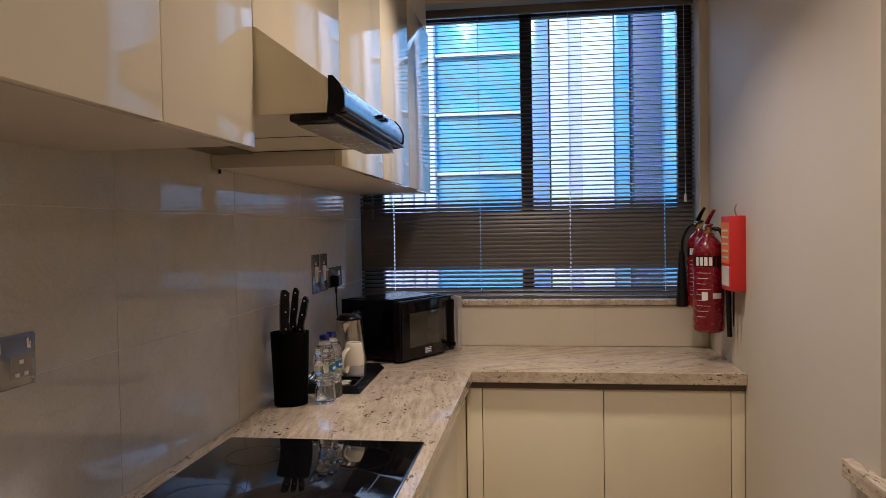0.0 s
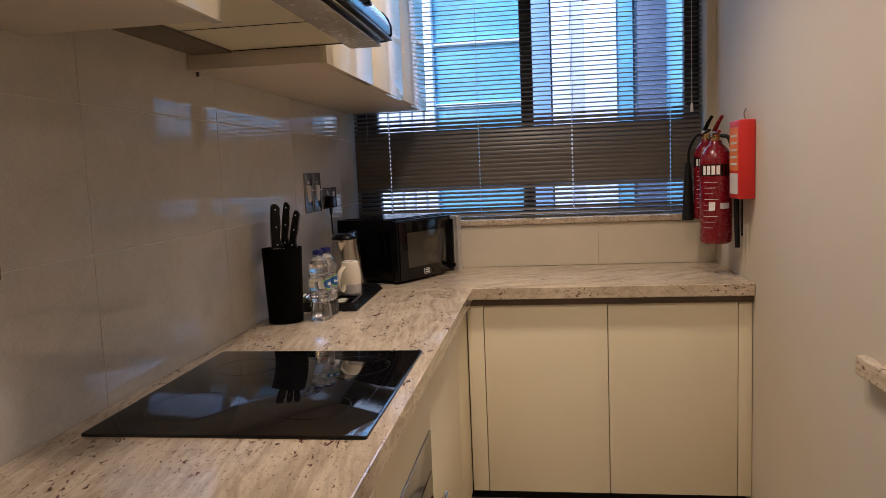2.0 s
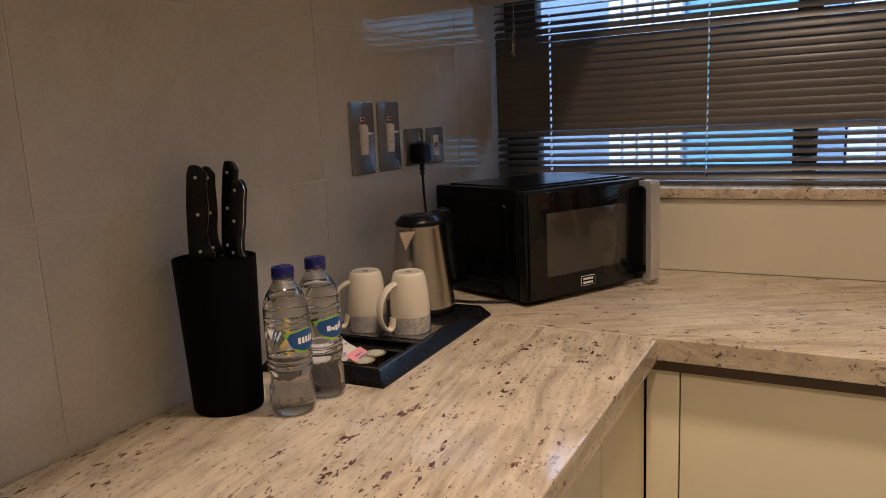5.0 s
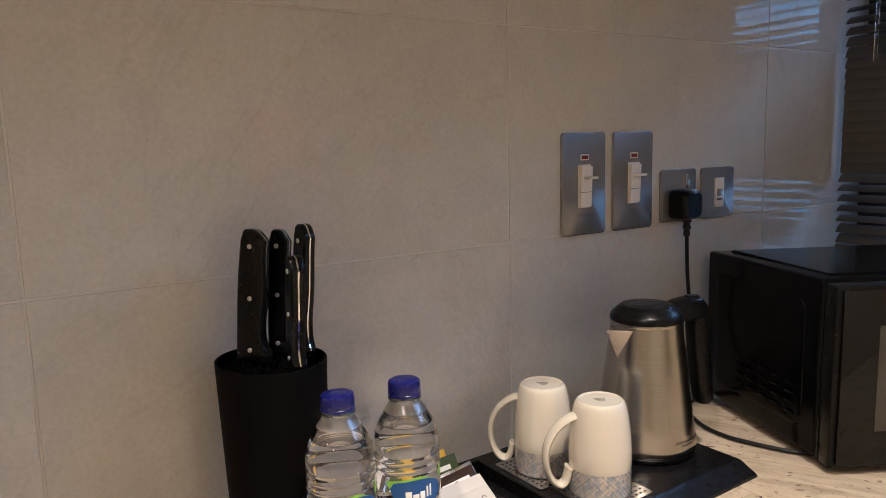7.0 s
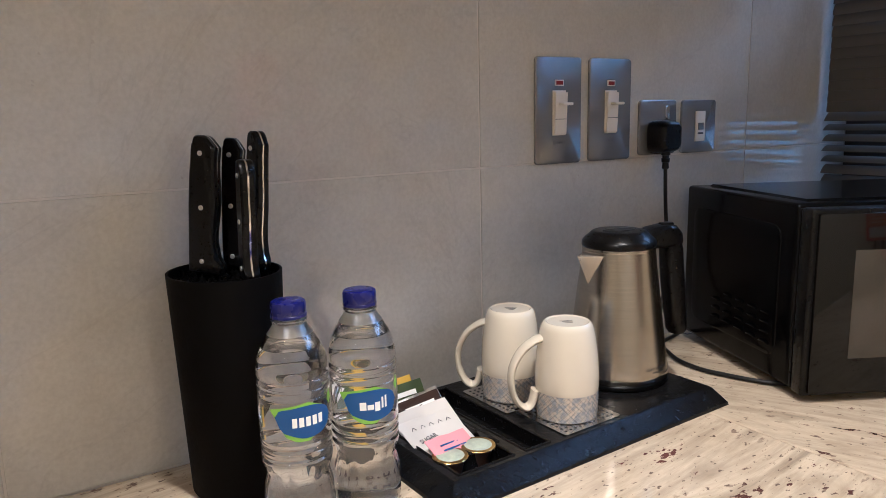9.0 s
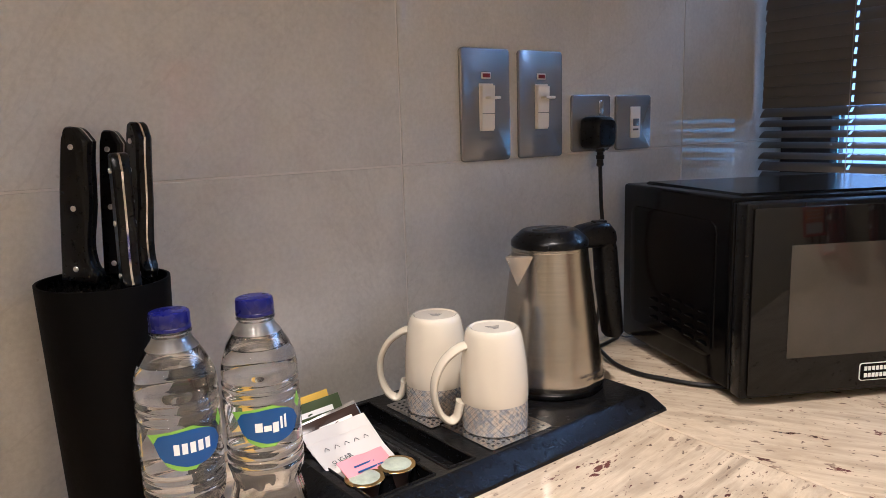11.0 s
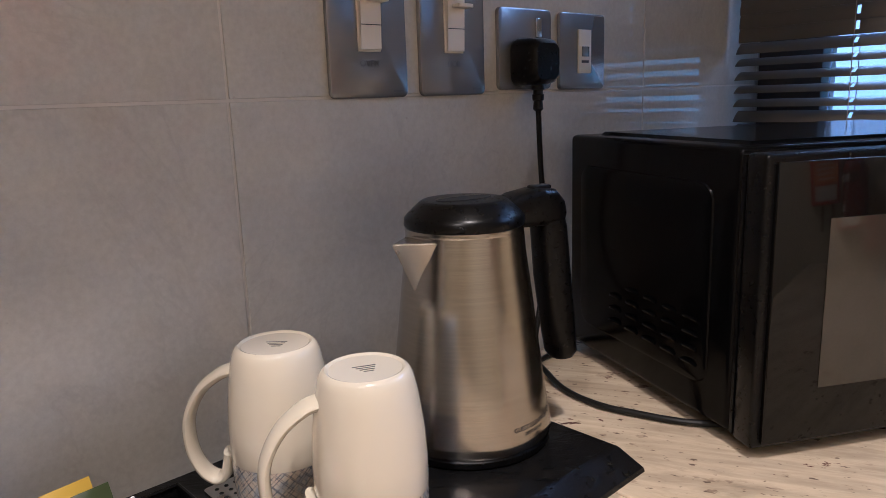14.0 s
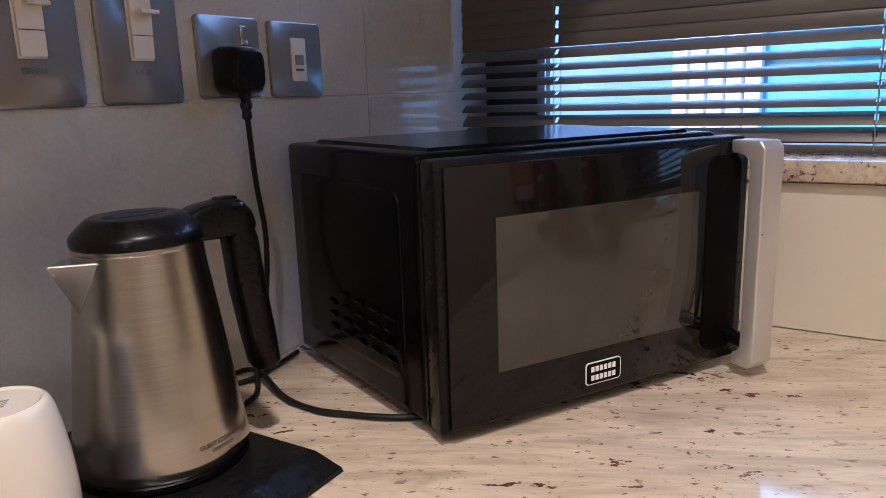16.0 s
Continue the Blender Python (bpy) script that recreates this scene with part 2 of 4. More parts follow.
def band_material():
    """Glazed porcelain with a printed band of small overlapping diamonds, drawn round the cup."""
    m, n, l, b = shader("printed_porcelain")
    tc, sep = n.new("ShaderNodeTexCoord"), n.new("ShaderNodeSeparateXYZ")
    l.new(tc.outputs["Object"], sep.inputs[0])

    def op(kind, a, c=None):
        x = n.new("ShaderNodeMath")
        x.operation = kind
        for k, v in enumerate((a, c)):
            if v is None:
                continue
            if isinstance(v, float):
                x.inputs[k].default_value = v
            else:
                l.new(v, x.inputs[k])
        return x.outputs[0]

    u = op("MULTIPLY", op("ARCTAN2", sep.outputs[1], sep.outputs[0]), 0.0385)
    ink = None
    for pitch, shift in ((0.0098, 0.0), (0.0064, 0.003)):
        for sign in ("ADD", "SUBTRACT"):
            w = op("FRACT", op("DIVIDE", op("ADD", op(sign, u, sep.outputs[2]), 1.0 + shift), pitch))
            line = op("LESS_THAN", op("ABSOLUTE", op("SUBTRACT", w, 0.5)), 0.05 * 0.0098 / pitch)
            ink = line if ink is None else op("MAXIMUM", ink, line)
    v = place(n, l)
    tint = ramp(n, l, grain(n, l, v, 140, 2), [(0.40, (0.34, 0.35, 0.37)), (0.50, (0.50, 0.46, 0.40)), (0.62, (0.55, 0.46, 0.37))])
    gate = ramp(n, l, grain(n, l, v, 260, 2), [(0.40, (0.35,)), (0.55, (0.9,))])
    l.new(mix(n, l, op("MULTIPLY", ink, gate), tint, (0.13, 0.14, 0.17)), b.inputs["Base Color"])
    b.inputs["Roughness"].default_value = 0.2
    return m


TILE, GRANITE, GRANITE2, LEATHER, STEEL, BAND = tile_material(), granite_material("cream_granite", -8), granite_material("cream_granite_cross", 62, 0.8), leather_material(), brushed_material(), band_material()
GROUT = paint("grout", (0.64, 0.60, 0.54), 0.85, relief=0.0006)
WALL = paint("cream_wall_paint", (0.60, 0.545, 0.435), 0.62, vary=0.03, scale=2.5, relief=0.0004, rscale=220, spec=0.3)
CEIL = paint("white_ceiling_paint", (0.80, 0.78, 0.74), 0.8, vary=0.02)
FLOORM = paint("floor_porcelain", (0.42, 0.38, 0.33), 0.3, vary=0.1)
GLOSSY = paint("cream_gloss_lacquer", (0.80, 0.72, 0.53), 0.09, vary=0.02, scale=2, rvary=0.02, spec=0.42)
SATIN = paint("cream_satin_laminate", (0.79, 0.71, 0.495), 0.38, vary=0.025, scale=2.5, rvary=0.05)
CARCASS = paint("cream_melamine", (0.62, 0.55, 0.44), 0.5, vary=0.04)
BRONZE = paint("dark_bronze_aluminium", (0.055, 0.05, 0.048), 0.4, 0.3, vary=0.1)
SLATM = paint("taupe_blind_enamel", (0.118, 0.106, 0.094), 0.36, 0.1, vary=0.06, scale=10)
HOBRING = paint("hob_ring_print", (0.016, 0.016, 0.017), 0.1)
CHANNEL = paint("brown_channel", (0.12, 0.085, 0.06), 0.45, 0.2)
CORDM = paint("grey_ladder_cord", (0.30, 0.28, 0.26), 0.7)
BLACKGAP = paint("black_shadow_gap", (0.01, 0.01, 0.01), 0.8)
BLACKP = paint("black_plastic", (0.003, 0.0029, 0.003), 0.28, spec=0.22, vary=0.15, scale=20, rvary=0.015)
BLACKM = paint("matt_black_coating", (0.0022, 0.002, 0.0019), 0.66, spec=0.07, vary=0.2, scale=14, relief=0.0003, rscale=300)
ENAMEL = paint("black_enamel", (0.002, 0.002, 0.0022), 0.16, spec=0.11, vary=0.15, scale=10, rvary=0.015)
HOBGLASS = paint("black_ceramic_glass", (0.004, 0.004, 0.0045), 0.03, vary=0.1, rvary=0.012)
DOORGLASS = paint("black_door_glass", (0.005, 0.0047, 0.0045), 0.05, vary=0.1, rvary=0.012, spec=0.30)
MESHGLASS = paint("grey_meshed_window", (0.036, 0.031, 0.024), 0.05, spec=0.72, vary=0.08, scale=30, rvary=0.02)
SPOUTM = paint("satin_steel", (0.50, 0.465, 0.41), 0.24, 1.0, vary=0.04)
SILVER = paint("silver_paint", (0.62, 0.60, 0.57), 0.32, 0.65, vary=0.04)
CHROME = paint("polished_steel", (0.66, 0.65, 0.63), 0.12, 1.0, vary=0.04)
HOODM = paint("hood_visor_steel", (0.66, 0.67, 0.69), 0.18, 1.0, vary=0.05)
PLATE = paint("satin_steel_plate", (0.36, 0.355, 0.35), 0.20, 0.7, vary=0.025, stretch=(1, 1, 14), scale=30, rvary=0.015)
ROCKER = paint("cream_switch_plastic", (0.78, 0.72, 0.62), 0.35, vary=0.03)
NEON = paint("red_neon_lens", (0.16, 0.012, 0.015), 0.2)
INK = paint("dark_ink", (0.05, 0.05, 0.055), 0.6)
INKW = paint("white_ink", (0.85, 0.84, 0.80), 0.5, vary=0.02)
PORC = paint("white_porcelain", (0.67, 0.61, 0.485), 0.12, vary=0.015, coat=0.5, rvary=0.03)
REDP = paint("red_cylinder_paint", (0.18, 0.004, 0.010), 0.26, vary=0.06, coat=0.25)
REDB = paint("red_box_plastic", (0.62, 0.022, 0.012), 0.42, vary=0.05)
ORANGE = paint("orange_label", (0.75, 0.20, 0.04), 0.5)
BRASS = paint("brass", (0.62, 0.42, 0.16), 0.3, 1.0)
RUBBER = paint("black_rubber", (0.008, 0.008, 0.008), 0.45, spec=0.3, rvary=0.02)
BLUECAP = paint("blue_cap_plastic", (0.007, 0.008, 0.105), 0.28, vary=0.06)
LBLUE = paint("label_blue", (0.012, 0.07, 0.24), 0.35)
LGREEN = paint("label_green", (0.25, 0.48, 0.04), 0.35)
PAPERW = paint("white_paper", (0.66, 0.63, 0.59), 0.7, vary=0.03, relief=0.0004, rscale=80)
PAPERP = paint("pink_paper", (0.74, 0.30, 0.33), 0.7, vary=0.04)
FOILG = paint("dark_green_sachet", (0.05, 0.07, 0.02), 0.35)
FOILY = paint("yellow_sachet", (0.72, 0.47, 0.03), 0.4)
FOILK = paint("dark_coffee_sachet", (0.035, 0.018, 0.012), 0.3)
FOILS = paint("silver_foil", (0.7, 0.7, 0.7), 0.25, 1.0)
GOLD = paint("gold_foil_rim", (0.62, 0.44, 0.16), 0.25, 1.0)
TILEW = paint("cream_porcelain", (0.68, 0.62, 0.48), 0.12, vary=0.03, scale=4, rvary=0.03)
CREAML = paint("creamer_label", (0.42, 0.46, 0.36), 0.4, vary=0.3, scale=90)
PET = glass_material("clear_bottle_water", (0.985, 0.99, 0.995), 1.33)
pb = PET.node_tree.nodes["Principled BSDF"]
pb.inputs["Coat Weight"].default_value, pb.inputs["Coat IOR"].default_value, pb.inputs["Coat Roughness"].default_value = 1.0, 1.65, 0.02
MIST = glass_material("droplet_mist", (0.97, 0.97, 0.97), 1.33, 0.45)
PANE = glass_material("window_pane", (0.93, 0.97, 1.0), 1.45)
HOODGLASS = paint("frosted_lamp_cover", (0.45, 0.42, 0.36), 0.25, vary=0.06)
EXTW = paint("white_cladding", (0.86, 0.86, 0.88), 0.6)
EXTL = paint("lilac_cladding", (0.62, 0.60, 0.70), 0.6)
EXTD = paint("dark_blue_cladding", (0.07, 0.09, 0.16), 0.5)
EXTC = paint("cyan_curtain_glass", (0.20, 0.46, 0.64), 0.12, vary=0.25, scale=0.9, stretch=(1, 1, 2.2))
EXTB = paint("blue_curtain_glass", (0.26, 0.38, 0.58), 0.15, vary=0.15, scale=1.2)
EXTG = paint("grey_spandrel", (0.022, 0.021, 0.02), 0.7)
ASPH = paint("street", (0.08, 0.08, 0.085), 0.9)

# ---- structure ----
WX = -0.820          # face of the tiled wall
RX = 0.862           # face of the plain wall
BY = 3.44            # face of the window wall below the sill
CT = 0.90            # worktop height
ZC = 2.65            # ceiling height
JOINTS_Y = [-1.620, -1.010, -0.400, 0.210, 0.820, 1.430, 2.040, 2.650, 3.260, 3.60]
JOINTS_Z = [0.90, 1.220, 1.525, 1.83]

wall_left = struct("wall_west", box(-1.05, WX - 0.0012, -1.7, 3.78, 0, ZC), GROUT)
struct("floor", box(-1.05, 3.2, -1.9, 3.78, -0.1, 0.0), FLOORM)
struct("ceiling", box(-1.05, 3.2, -1.9, 3.78, ZC, ZC + 0.12), CEIL)
wall_window = struct("wall_north", box(WX, RX, BY + 0.008, 3.76, 0, 1.095), GROUT)
struct("wall_north_head", box(WX, RX, BY, 3.76, 2.56, ZC), WALL)
struct("wall_north_jamb", box(0.825, RX, BY, 3.76, 1.125, 2.56), WALL)
struct("wall_east", box(RX, 1.02, 1.76, 3.78, 0, ZC), WALL)
struct("wall_east_low", box(RX + 0.004, 1.02, -1.7, 1.76, 0, 0.828), WALL)
struct("wall_south", box(-1.05, 3.2, -1.9, -1.7, 0, ZC), WALL)
struct("wall_far_room", box(3.0, 3.2, -1.7, 3.78, 0, ZC), WALL)
struct("wall_far_room_end", box(1.02, 3.0, 3.6, 3.78, 0, ZC), WALL)


def poly_slab(outline, z0, z1, bevel):
    bm = loft([[(x, y, z0) for x, y in outline], [(x, y, z1) for x, y in outline]])
    bmesh.ops.bevel(bm, geom=list(bm.edges), offset=bevel, segments=2, affect="EDGES", profile=0.5)
    return bm


single("worktop", poly_slab([(WX, -1.6), (-0.190, -1.6), (-0.190, 2.8268), (WX, 2.8268)], 0.854, CT, 0.0025), GRANITE, "cream granite worktop with brown streaks along the tiled wall", "worktop", smooth=0)
single("worktop", poly_slab([(WX, 2.8272), (RX - 0.001, 2.8272), (RX - 0.001, BY + 0.004), (WX, BY + 0.004)], 0.854, CT, 0.0025), GRANITE2, "cream granite worktop with garnet specks below the window", "worktop", smooth=0)
single("hatch_ledge", poly_slab([(0.832, -1.6), (1.25, -1.6), (1.25, 1.752), (RX - 0.002, 1.752), (RX - 0.002, 1.905), (0.832, 1.905)], 0.83, 0.877, 0.004),
       GRANITE, "granite ledge on the low wall of the opening", "ledge", smooth=0)
struct("window_sill", box(WX + 0.001, 0.824, 3.428, 3.62, 1.096, 1.124, 0.004), GRANITE, "speckled granite window sill", smooth=35)

# ---- window ----
window = thing("window_1", "dark bronze aluminium window with two panes behind the blind", "window")
tagged(window, kind="structure")
FY0, FY1 = 3.60, 3.66
for nm, q in (("jamb", (WX + 0.002, -0.715, 1.124, 2.56)), ("jamb", (0.757, 0.823, 1.124, 2.56)), ("mullion", (-0.002, 0.057, 1.124, 2.56)),
              ("head", (-0.713, 0.755, 2.515, 2.559)), ("bottom_rail", (-0.713, -0.004, 1.126, 1.150)), ("bottom_rail", (0.059, 0.755, 1.126, 1.150))):
    part(nm, box(q[0], q[1], FY0, FY1, q[2], q[3], 0.004), BRONZE, window)
for x0, x1 in ((-0.713, -0.004), (0.059, 0.755)):
    p = part("pane", box(x0, x1, 3.626, 3.632, 1.150, 2.515), PANE, window)
    p.visible_shadow = False

# ---- opposite building ----
block = thing("office_building", "pale clad building with blue glazing seen through the blind", "building", pose(0, 9.0, 0))
part("wall", box(-9, 9, 0.3, 1.0, -9, 16), EXTG, block)


def strip(nm, x0, x1, z0, z1, y, material):
    part(nm, box(x0, x1, y, y + 0.35, z0, z1, 0.01), material, block)


for z0, z1 in ((-5.4, -1.3), (-1.2, 5.2), (5.5, 9.4)):
    strip("glazing", -1.22, -0.02, z0, z1, 0.1, EXTC)
    strip("glazing", -0.02, 0.22, z0, z1, 0.12, EXTB)
    strip("glazing", 1.02, 1.21, z0, z1, 0.12, EXTC)
    strip("glazing", 1.58, 3.4, z0, z1, 0.12, EXTC)
    strip("glazing", -4.2, -1.95, z0, z1, 0.12, EXTB)
    for k in range(8):
        strip("louvre", -1.21, -0.03, z0 + 0.35 + 0.75 * k, z0 + 0.39 + 0.75 * k, 0.02, EXTW)
    strip("panel", 1.02, 1.21, z0 + 1.05, z0 + 1.35, 0.05, EXTW)
    strip("panel", -1.95, -1.24, z0 + 0.95, z0 + 1.25, 0.05, EXTW)
    strip("column", 0.24, 0.47, z0, z1, -0.05, EXTW)
    strip("column", 0.47, 0.62, z0, z1, 0.0, EXTL)
    strip("column", 0.62, 1.0, z0, z1, -0.05, EXTW)
    strip("column", 1.23, 1.56, z0, z1, -0.1, EXTD)
    for k in range(5):
        strip("fin", -1.94 + 0.15 * k, -1.815 + 0.15 * k, z0, z1, -0.05, EXTW)
struct("ground", box(-60, 60, 3.9, 120, -9.3, -9.0), ASPH)

# ---- venetian blind ----
blind = thing("venetian_blind", "taupe aluminium venetian blind, lowered, shut in its lower middle", "blind", pose(0, 3.505, 0))
BX0, BX1 = -0.806, 0.812


CORDS = (-0.636, -0.203, 0.233, 0.676)


def slat_mesh():
    """A crowned strip with a slot punched at each cord."""

    def ring(t0, t1, n=4):
        top = []
        for k in range(n + 1):
            t = t0 + (t1 - t0) * k / n
            top.append((0.0245 * t, 0.0022 * (1 - 4 * t * t)))
        return top + [(y, z - 0.0005) for y, z in top[::-1]]

    bm, x = bm_new(), BX0
    for c in CORDS:
        loft([[(q, y, z) for y, z in ring(-0.5, 0.5)] for q in (x, c - 0.0025)], bm)
        for t0, t1 in ((-0.5, -0.24), (0.24, 0.5)):
            loft([[(q, y, z) for y, z in ring(t0, t1, 1)] for q in (c - 0.0025, c + 0.0025)], bm, False, False)
        x = c + 0.0025
    loft([[(q, y, z) for y, z in ring(-0.5, 0.5)] for q in (x, BX1)], bm)
    return mesh_of("slat", bm, SLATM, 40)


slat = slat_mesh()


def slat_tilt(z, k):
    """The lower middle of the blind hangs shut; it opens towards the top and at the very bottom."""
    wob = 1.6 * math.sin(k * 2.1)
    if z < 1.275:
        return 27 + 3 * wob + max(0.0, 1.205 - z) * 350 + max(0.0, z - 1.24) * 450
    if z < 1.41:
        return 81 + 0.5 * wob
    if z < 1.53:
        return 80 - (z - 1.41) * 150 + wob
    return max(20.0, 62 - (z - 1.53) * 420) + wob


zs, k = 1.150, 0
while zs < 2.50:
    s = new("slat", slat)
    s.parent = blind
    s.matrix_basis = pose(0, 0, zs, slat_tilt(zs, k), 0, 0.03 * math.sin(k * 1.3))
    zs += 0.0208
    k += 1
part("headrail", box(BX0, BX1, -0.014, 0.014, 2.505, 2.545, 0.003), SLATM, blind)
part("bottom_rail", box(BX0, BX1, -0.012, 0.012, 1.1265, 1.138, 0.004), SLATM, blind)
for x in CORDS:
    for y in (-0.0135, 0.0135):
        part("ladder_cord", tube([(x, y, 1.13), (x, y, 1.8), (x, y, 2.51)], 0.0007, 6, 2), CORDM, blind)
part("tilt_wand", tube([(-0.735, -0.02, 2.5), (-0.737, -0.024, 2.0), (-0.74, -0.022, 1.50)], 0.0035, 8, 2), glass_material("clear_wand", (0.95, 0.95, 0.95), 1.4, 0.1), blind)
part("pull_cord", tube([(0.765, -0.02, 2.5), (0.767, -0.022, 2.0), (0.768, -0.02, 1.62)], 0.0012, 6, 2), INKW, blind)
part("cord_weight", moved(lathe([(0.003, 0.04), (0.006, 0.03), (0.0075, 0.0)], 12), pose(0.768, -0.02, 1.58)), INKW, blind)

# ---- base cabinets ----
def base_cabinet_left(y0, y1, fronts):
    c = thing("base_cabinet", "cream handleless base cabinet under the granite worktop", "cabinet", pose(0, 0, 0), "base cabinets")
    part("body", box(WX + 0.01, -0.242, y0 + 0.001, y1 - 0.001, 0.06, 0.848), CARCASS, c)
    for z0, z1 in fronts:
        part("door", box(-0.241, -0.221, y0 + 0.0015, y1 - 0.0015, z0, z1, 0.0015), SATIN, c)


for y0, y1 in ((-1.3, -0.7), (-0.7, -0.1), (-0.1, 0.5), (0.5, 1.295), (1.905, 2.545)):
    base_cabinet_left(y0, y1, ((0.062, 0.826),))
base_cabinet_left(2.545, 2.8565, ((0.062, 0.826),))
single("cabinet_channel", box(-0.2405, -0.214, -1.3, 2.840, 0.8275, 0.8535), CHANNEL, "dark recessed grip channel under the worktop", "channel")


def base_cabinet_far(x0, x1):
    c = thing("base_cabinet", "cream handleless base cabinet below the window", "cabinet", pose(0, 0, 0), "base cabinets")
    part("body", box(x0 + 0.001, x1 - 0.001, 2.880, BY, 0.06, 0.848), CARCASS, c)
    part("door", box(x0 + 0.0015, x1 - 0.0015, 2.857, 2.878, 0.062, 0.826, 0.0015), SATIN, c)


for x0, x1 in ((-0.219, -0.153), (-0.153, 0.327), (0.327, 0.809), (0.809, RX - 0.001)):
    base_cabinet_far(x0, x1)
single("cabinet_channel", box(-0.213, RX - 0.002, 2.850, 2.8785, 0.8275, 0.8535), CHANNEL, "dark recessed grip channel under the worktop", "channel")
single("plinth", box(-0.30, -0.285, -1.3, 2.9, 0, 0.059), BLACKGAP, "dark recessed cabinet plinth", "plinth")
single("plinth", box(-0.284, RX - 0.002, 2.93, 2.945, 0, 0.059), BLACKGAP, "dark recessed cabinet plinth", "plinth")

oven = thing("oven", "steel and black glass built-in oven below the hob", "oven")
part("body", box(WX + 0.02, -0.243, 1.30, 1.90, 0.06, 0.848), BLACKP, oven)
part("filler_panel", box(-0.242, -0.221, 1.297, 1.903, 0.685, 0.826, 0.0015), SATIN, oven, "cream panel above the oven")
part("control_panel", box(-0.242, -0.219, 1.302, 1.898, 0.575, 0.680, 0.002), PLATE, oven)
part("door", box(-0.242, -0.219, 1.302, 1.898, 0.11, 0.570, 0.003), DOORGLASS, oven)
part("handle", tube([(-0.175, 1.36, 0.53), (-0.175, 1.6, 0.53), (-0.175, 1.84, 0.53)], 0.008, 12, 2), CHROME, oven)

hob = thing("hob", "black ceramic glass hob set in the worktop", "hob")
part("glass", moved(prism(rrect(0.545, 0.598, 0.006, 3), 0, 0.006, edge=0.0025), pose(-0.496, 1.562, CT)), HOBGLASS, hob)
for x, y, r in ((-0.37, 1.42, 0.075), (-0.37, 1.71, 0.09), (-0.63, 1.42, 0.09), (-0.63, 1.71, 0.075)):
    part("cooking_zone", moved(loft([[(q * math.cos(2 * math.pi * k / 48), q * math.sin(2 * math.pi * k / 48), 0) for k in range(48)] for q in (r, r - 0.0015)], None, False, False),
                               pose(x, y, CT + 0.0063)), HOBRING, hob)

# ---- wall cabinets and hood ----
CF = -0.443   # front face of the wall cabinets


def wall_cabinet(y0, y1, z0, gaps):
    c = thing("wall_cabinet", "high-gloss cream wall cabinet", "cabinet", None, "wall cabinets")
    part("body", box(WX + 0.001, CF - 0.021, y0 + 0.001, y1 - 0.001, z0, 2.42, 0.001), CARCASS, c)
    ys = [y0] + gaps + [y1]
    for a, b in zip(ys, ys[1:]):
        part("door", box(CF - 0.020, CF, a + 0.001, b - 0.001, z0 - 0.004, 2.42, 0.0012), GLOSSY, c)
    part("hinge_cover", moved(lathe([(0.004, 0), (0.004, 0.012)], 10), pose(WX + 0.012, y0 + 0.03, z0 - 0.0125)), BRONZE, c)


wall_cabinet(-0.5, 0.40, 1.634, [-0.05])
wall_cabinet(0.40, 1.296, 1.634, [0.965])
wall_cabinet(1.298, 1.890, 1.862, [])
wall_cabinet(1.892, 3.468, 1.650, [2.40, 2.91])
single("cabinet_cornice", box(WX + 0.001, CF - 0.002, -0.5, 3.425, 2.4215, ZC - 0.001), SATIN, "cream filler panel above the wall cabinets", "panel")

hood = thing("cooker_hood", "slim cooker hood with steel visor and black trim", "cooker hood")
prof = [(WX + 0.002, 1.692), (-0.305, 1.692), (-0.297, 1.752), (CF + 0.004, 1.857), (WX + 0.002, 1.857)]
part("body", loft([[(x, y, z) for x, z in prof] for y in (1.302, 1.886)]), SATIN, hood, "cream enamelled body", 0)
visor = [(-0.300, 1.688), (-0.283, 1.690), (-0.272, 1.704), (-0.271, 1.722), (-0.279, 1.742), (-0.293, 1.758), (-0.300, 1.758)]
part("visor", loft([[(x, y, z) for x, z in visor] for y in (1.307, 1.881)]), HOODM, hood, "curved polished steel visor", 50)
for y0, y1 in ((1.299, 1.3065), (1.8815, 1.889)):
    cap = [(x + (0.002 if x > -0.295 else 0), z + (0.002 if z > 1.72 else -0.002)) for x, z in visor]
    part("end_cap", loft([[(x, y, z) for x, z in cap] for y in (y0, y1)]), BLACKP, hood)
part("trim", box(-0.285, -0.2685, 1.307, 1.881, 1.6875, 1.694, 0.002), BLACKP, hood)
part("underside_frame", box(-0.378, -0.300, 1.300, 1.888, 1.676, 1.691, 0.005), BLACKP, hood)
part("lamp_cover", box(-0.372, -0.292, 1.33, 1.858, 1.672, 1.6755, 0.0015), HOODGLASS, hood)
part("grease_filter", box(-0.80, -0.69, 1.305, 1.884, 1.686, 1.6915, 0.002), CHANNEL, hood, "dark steel grease filter")
part("panel_seam", box(-0.69, -0.385, 1.612, 1.614, 1.6905, 1.6916), BLACKGAP, hood)
part("rear_seam", box(-0.689, -0.385, 1.883, 1.8855, 1.6895, 1.6916), BLACKGAP, hood)
for y in (1.60, 1.64):
    part("slider_knob", box(-0.283, -0.262, y - 0.012, y + 0.012, 1.722, 1.731, 0.002), BLACKP, hood)

# ---- switch plates ----
def on_wall(y, z, out=0.0):
    return Matrix(((0, 0, 1, WX + out), (1, 0, 0, y), (0, 1, 0, z), (0, 0, 0, 1)))


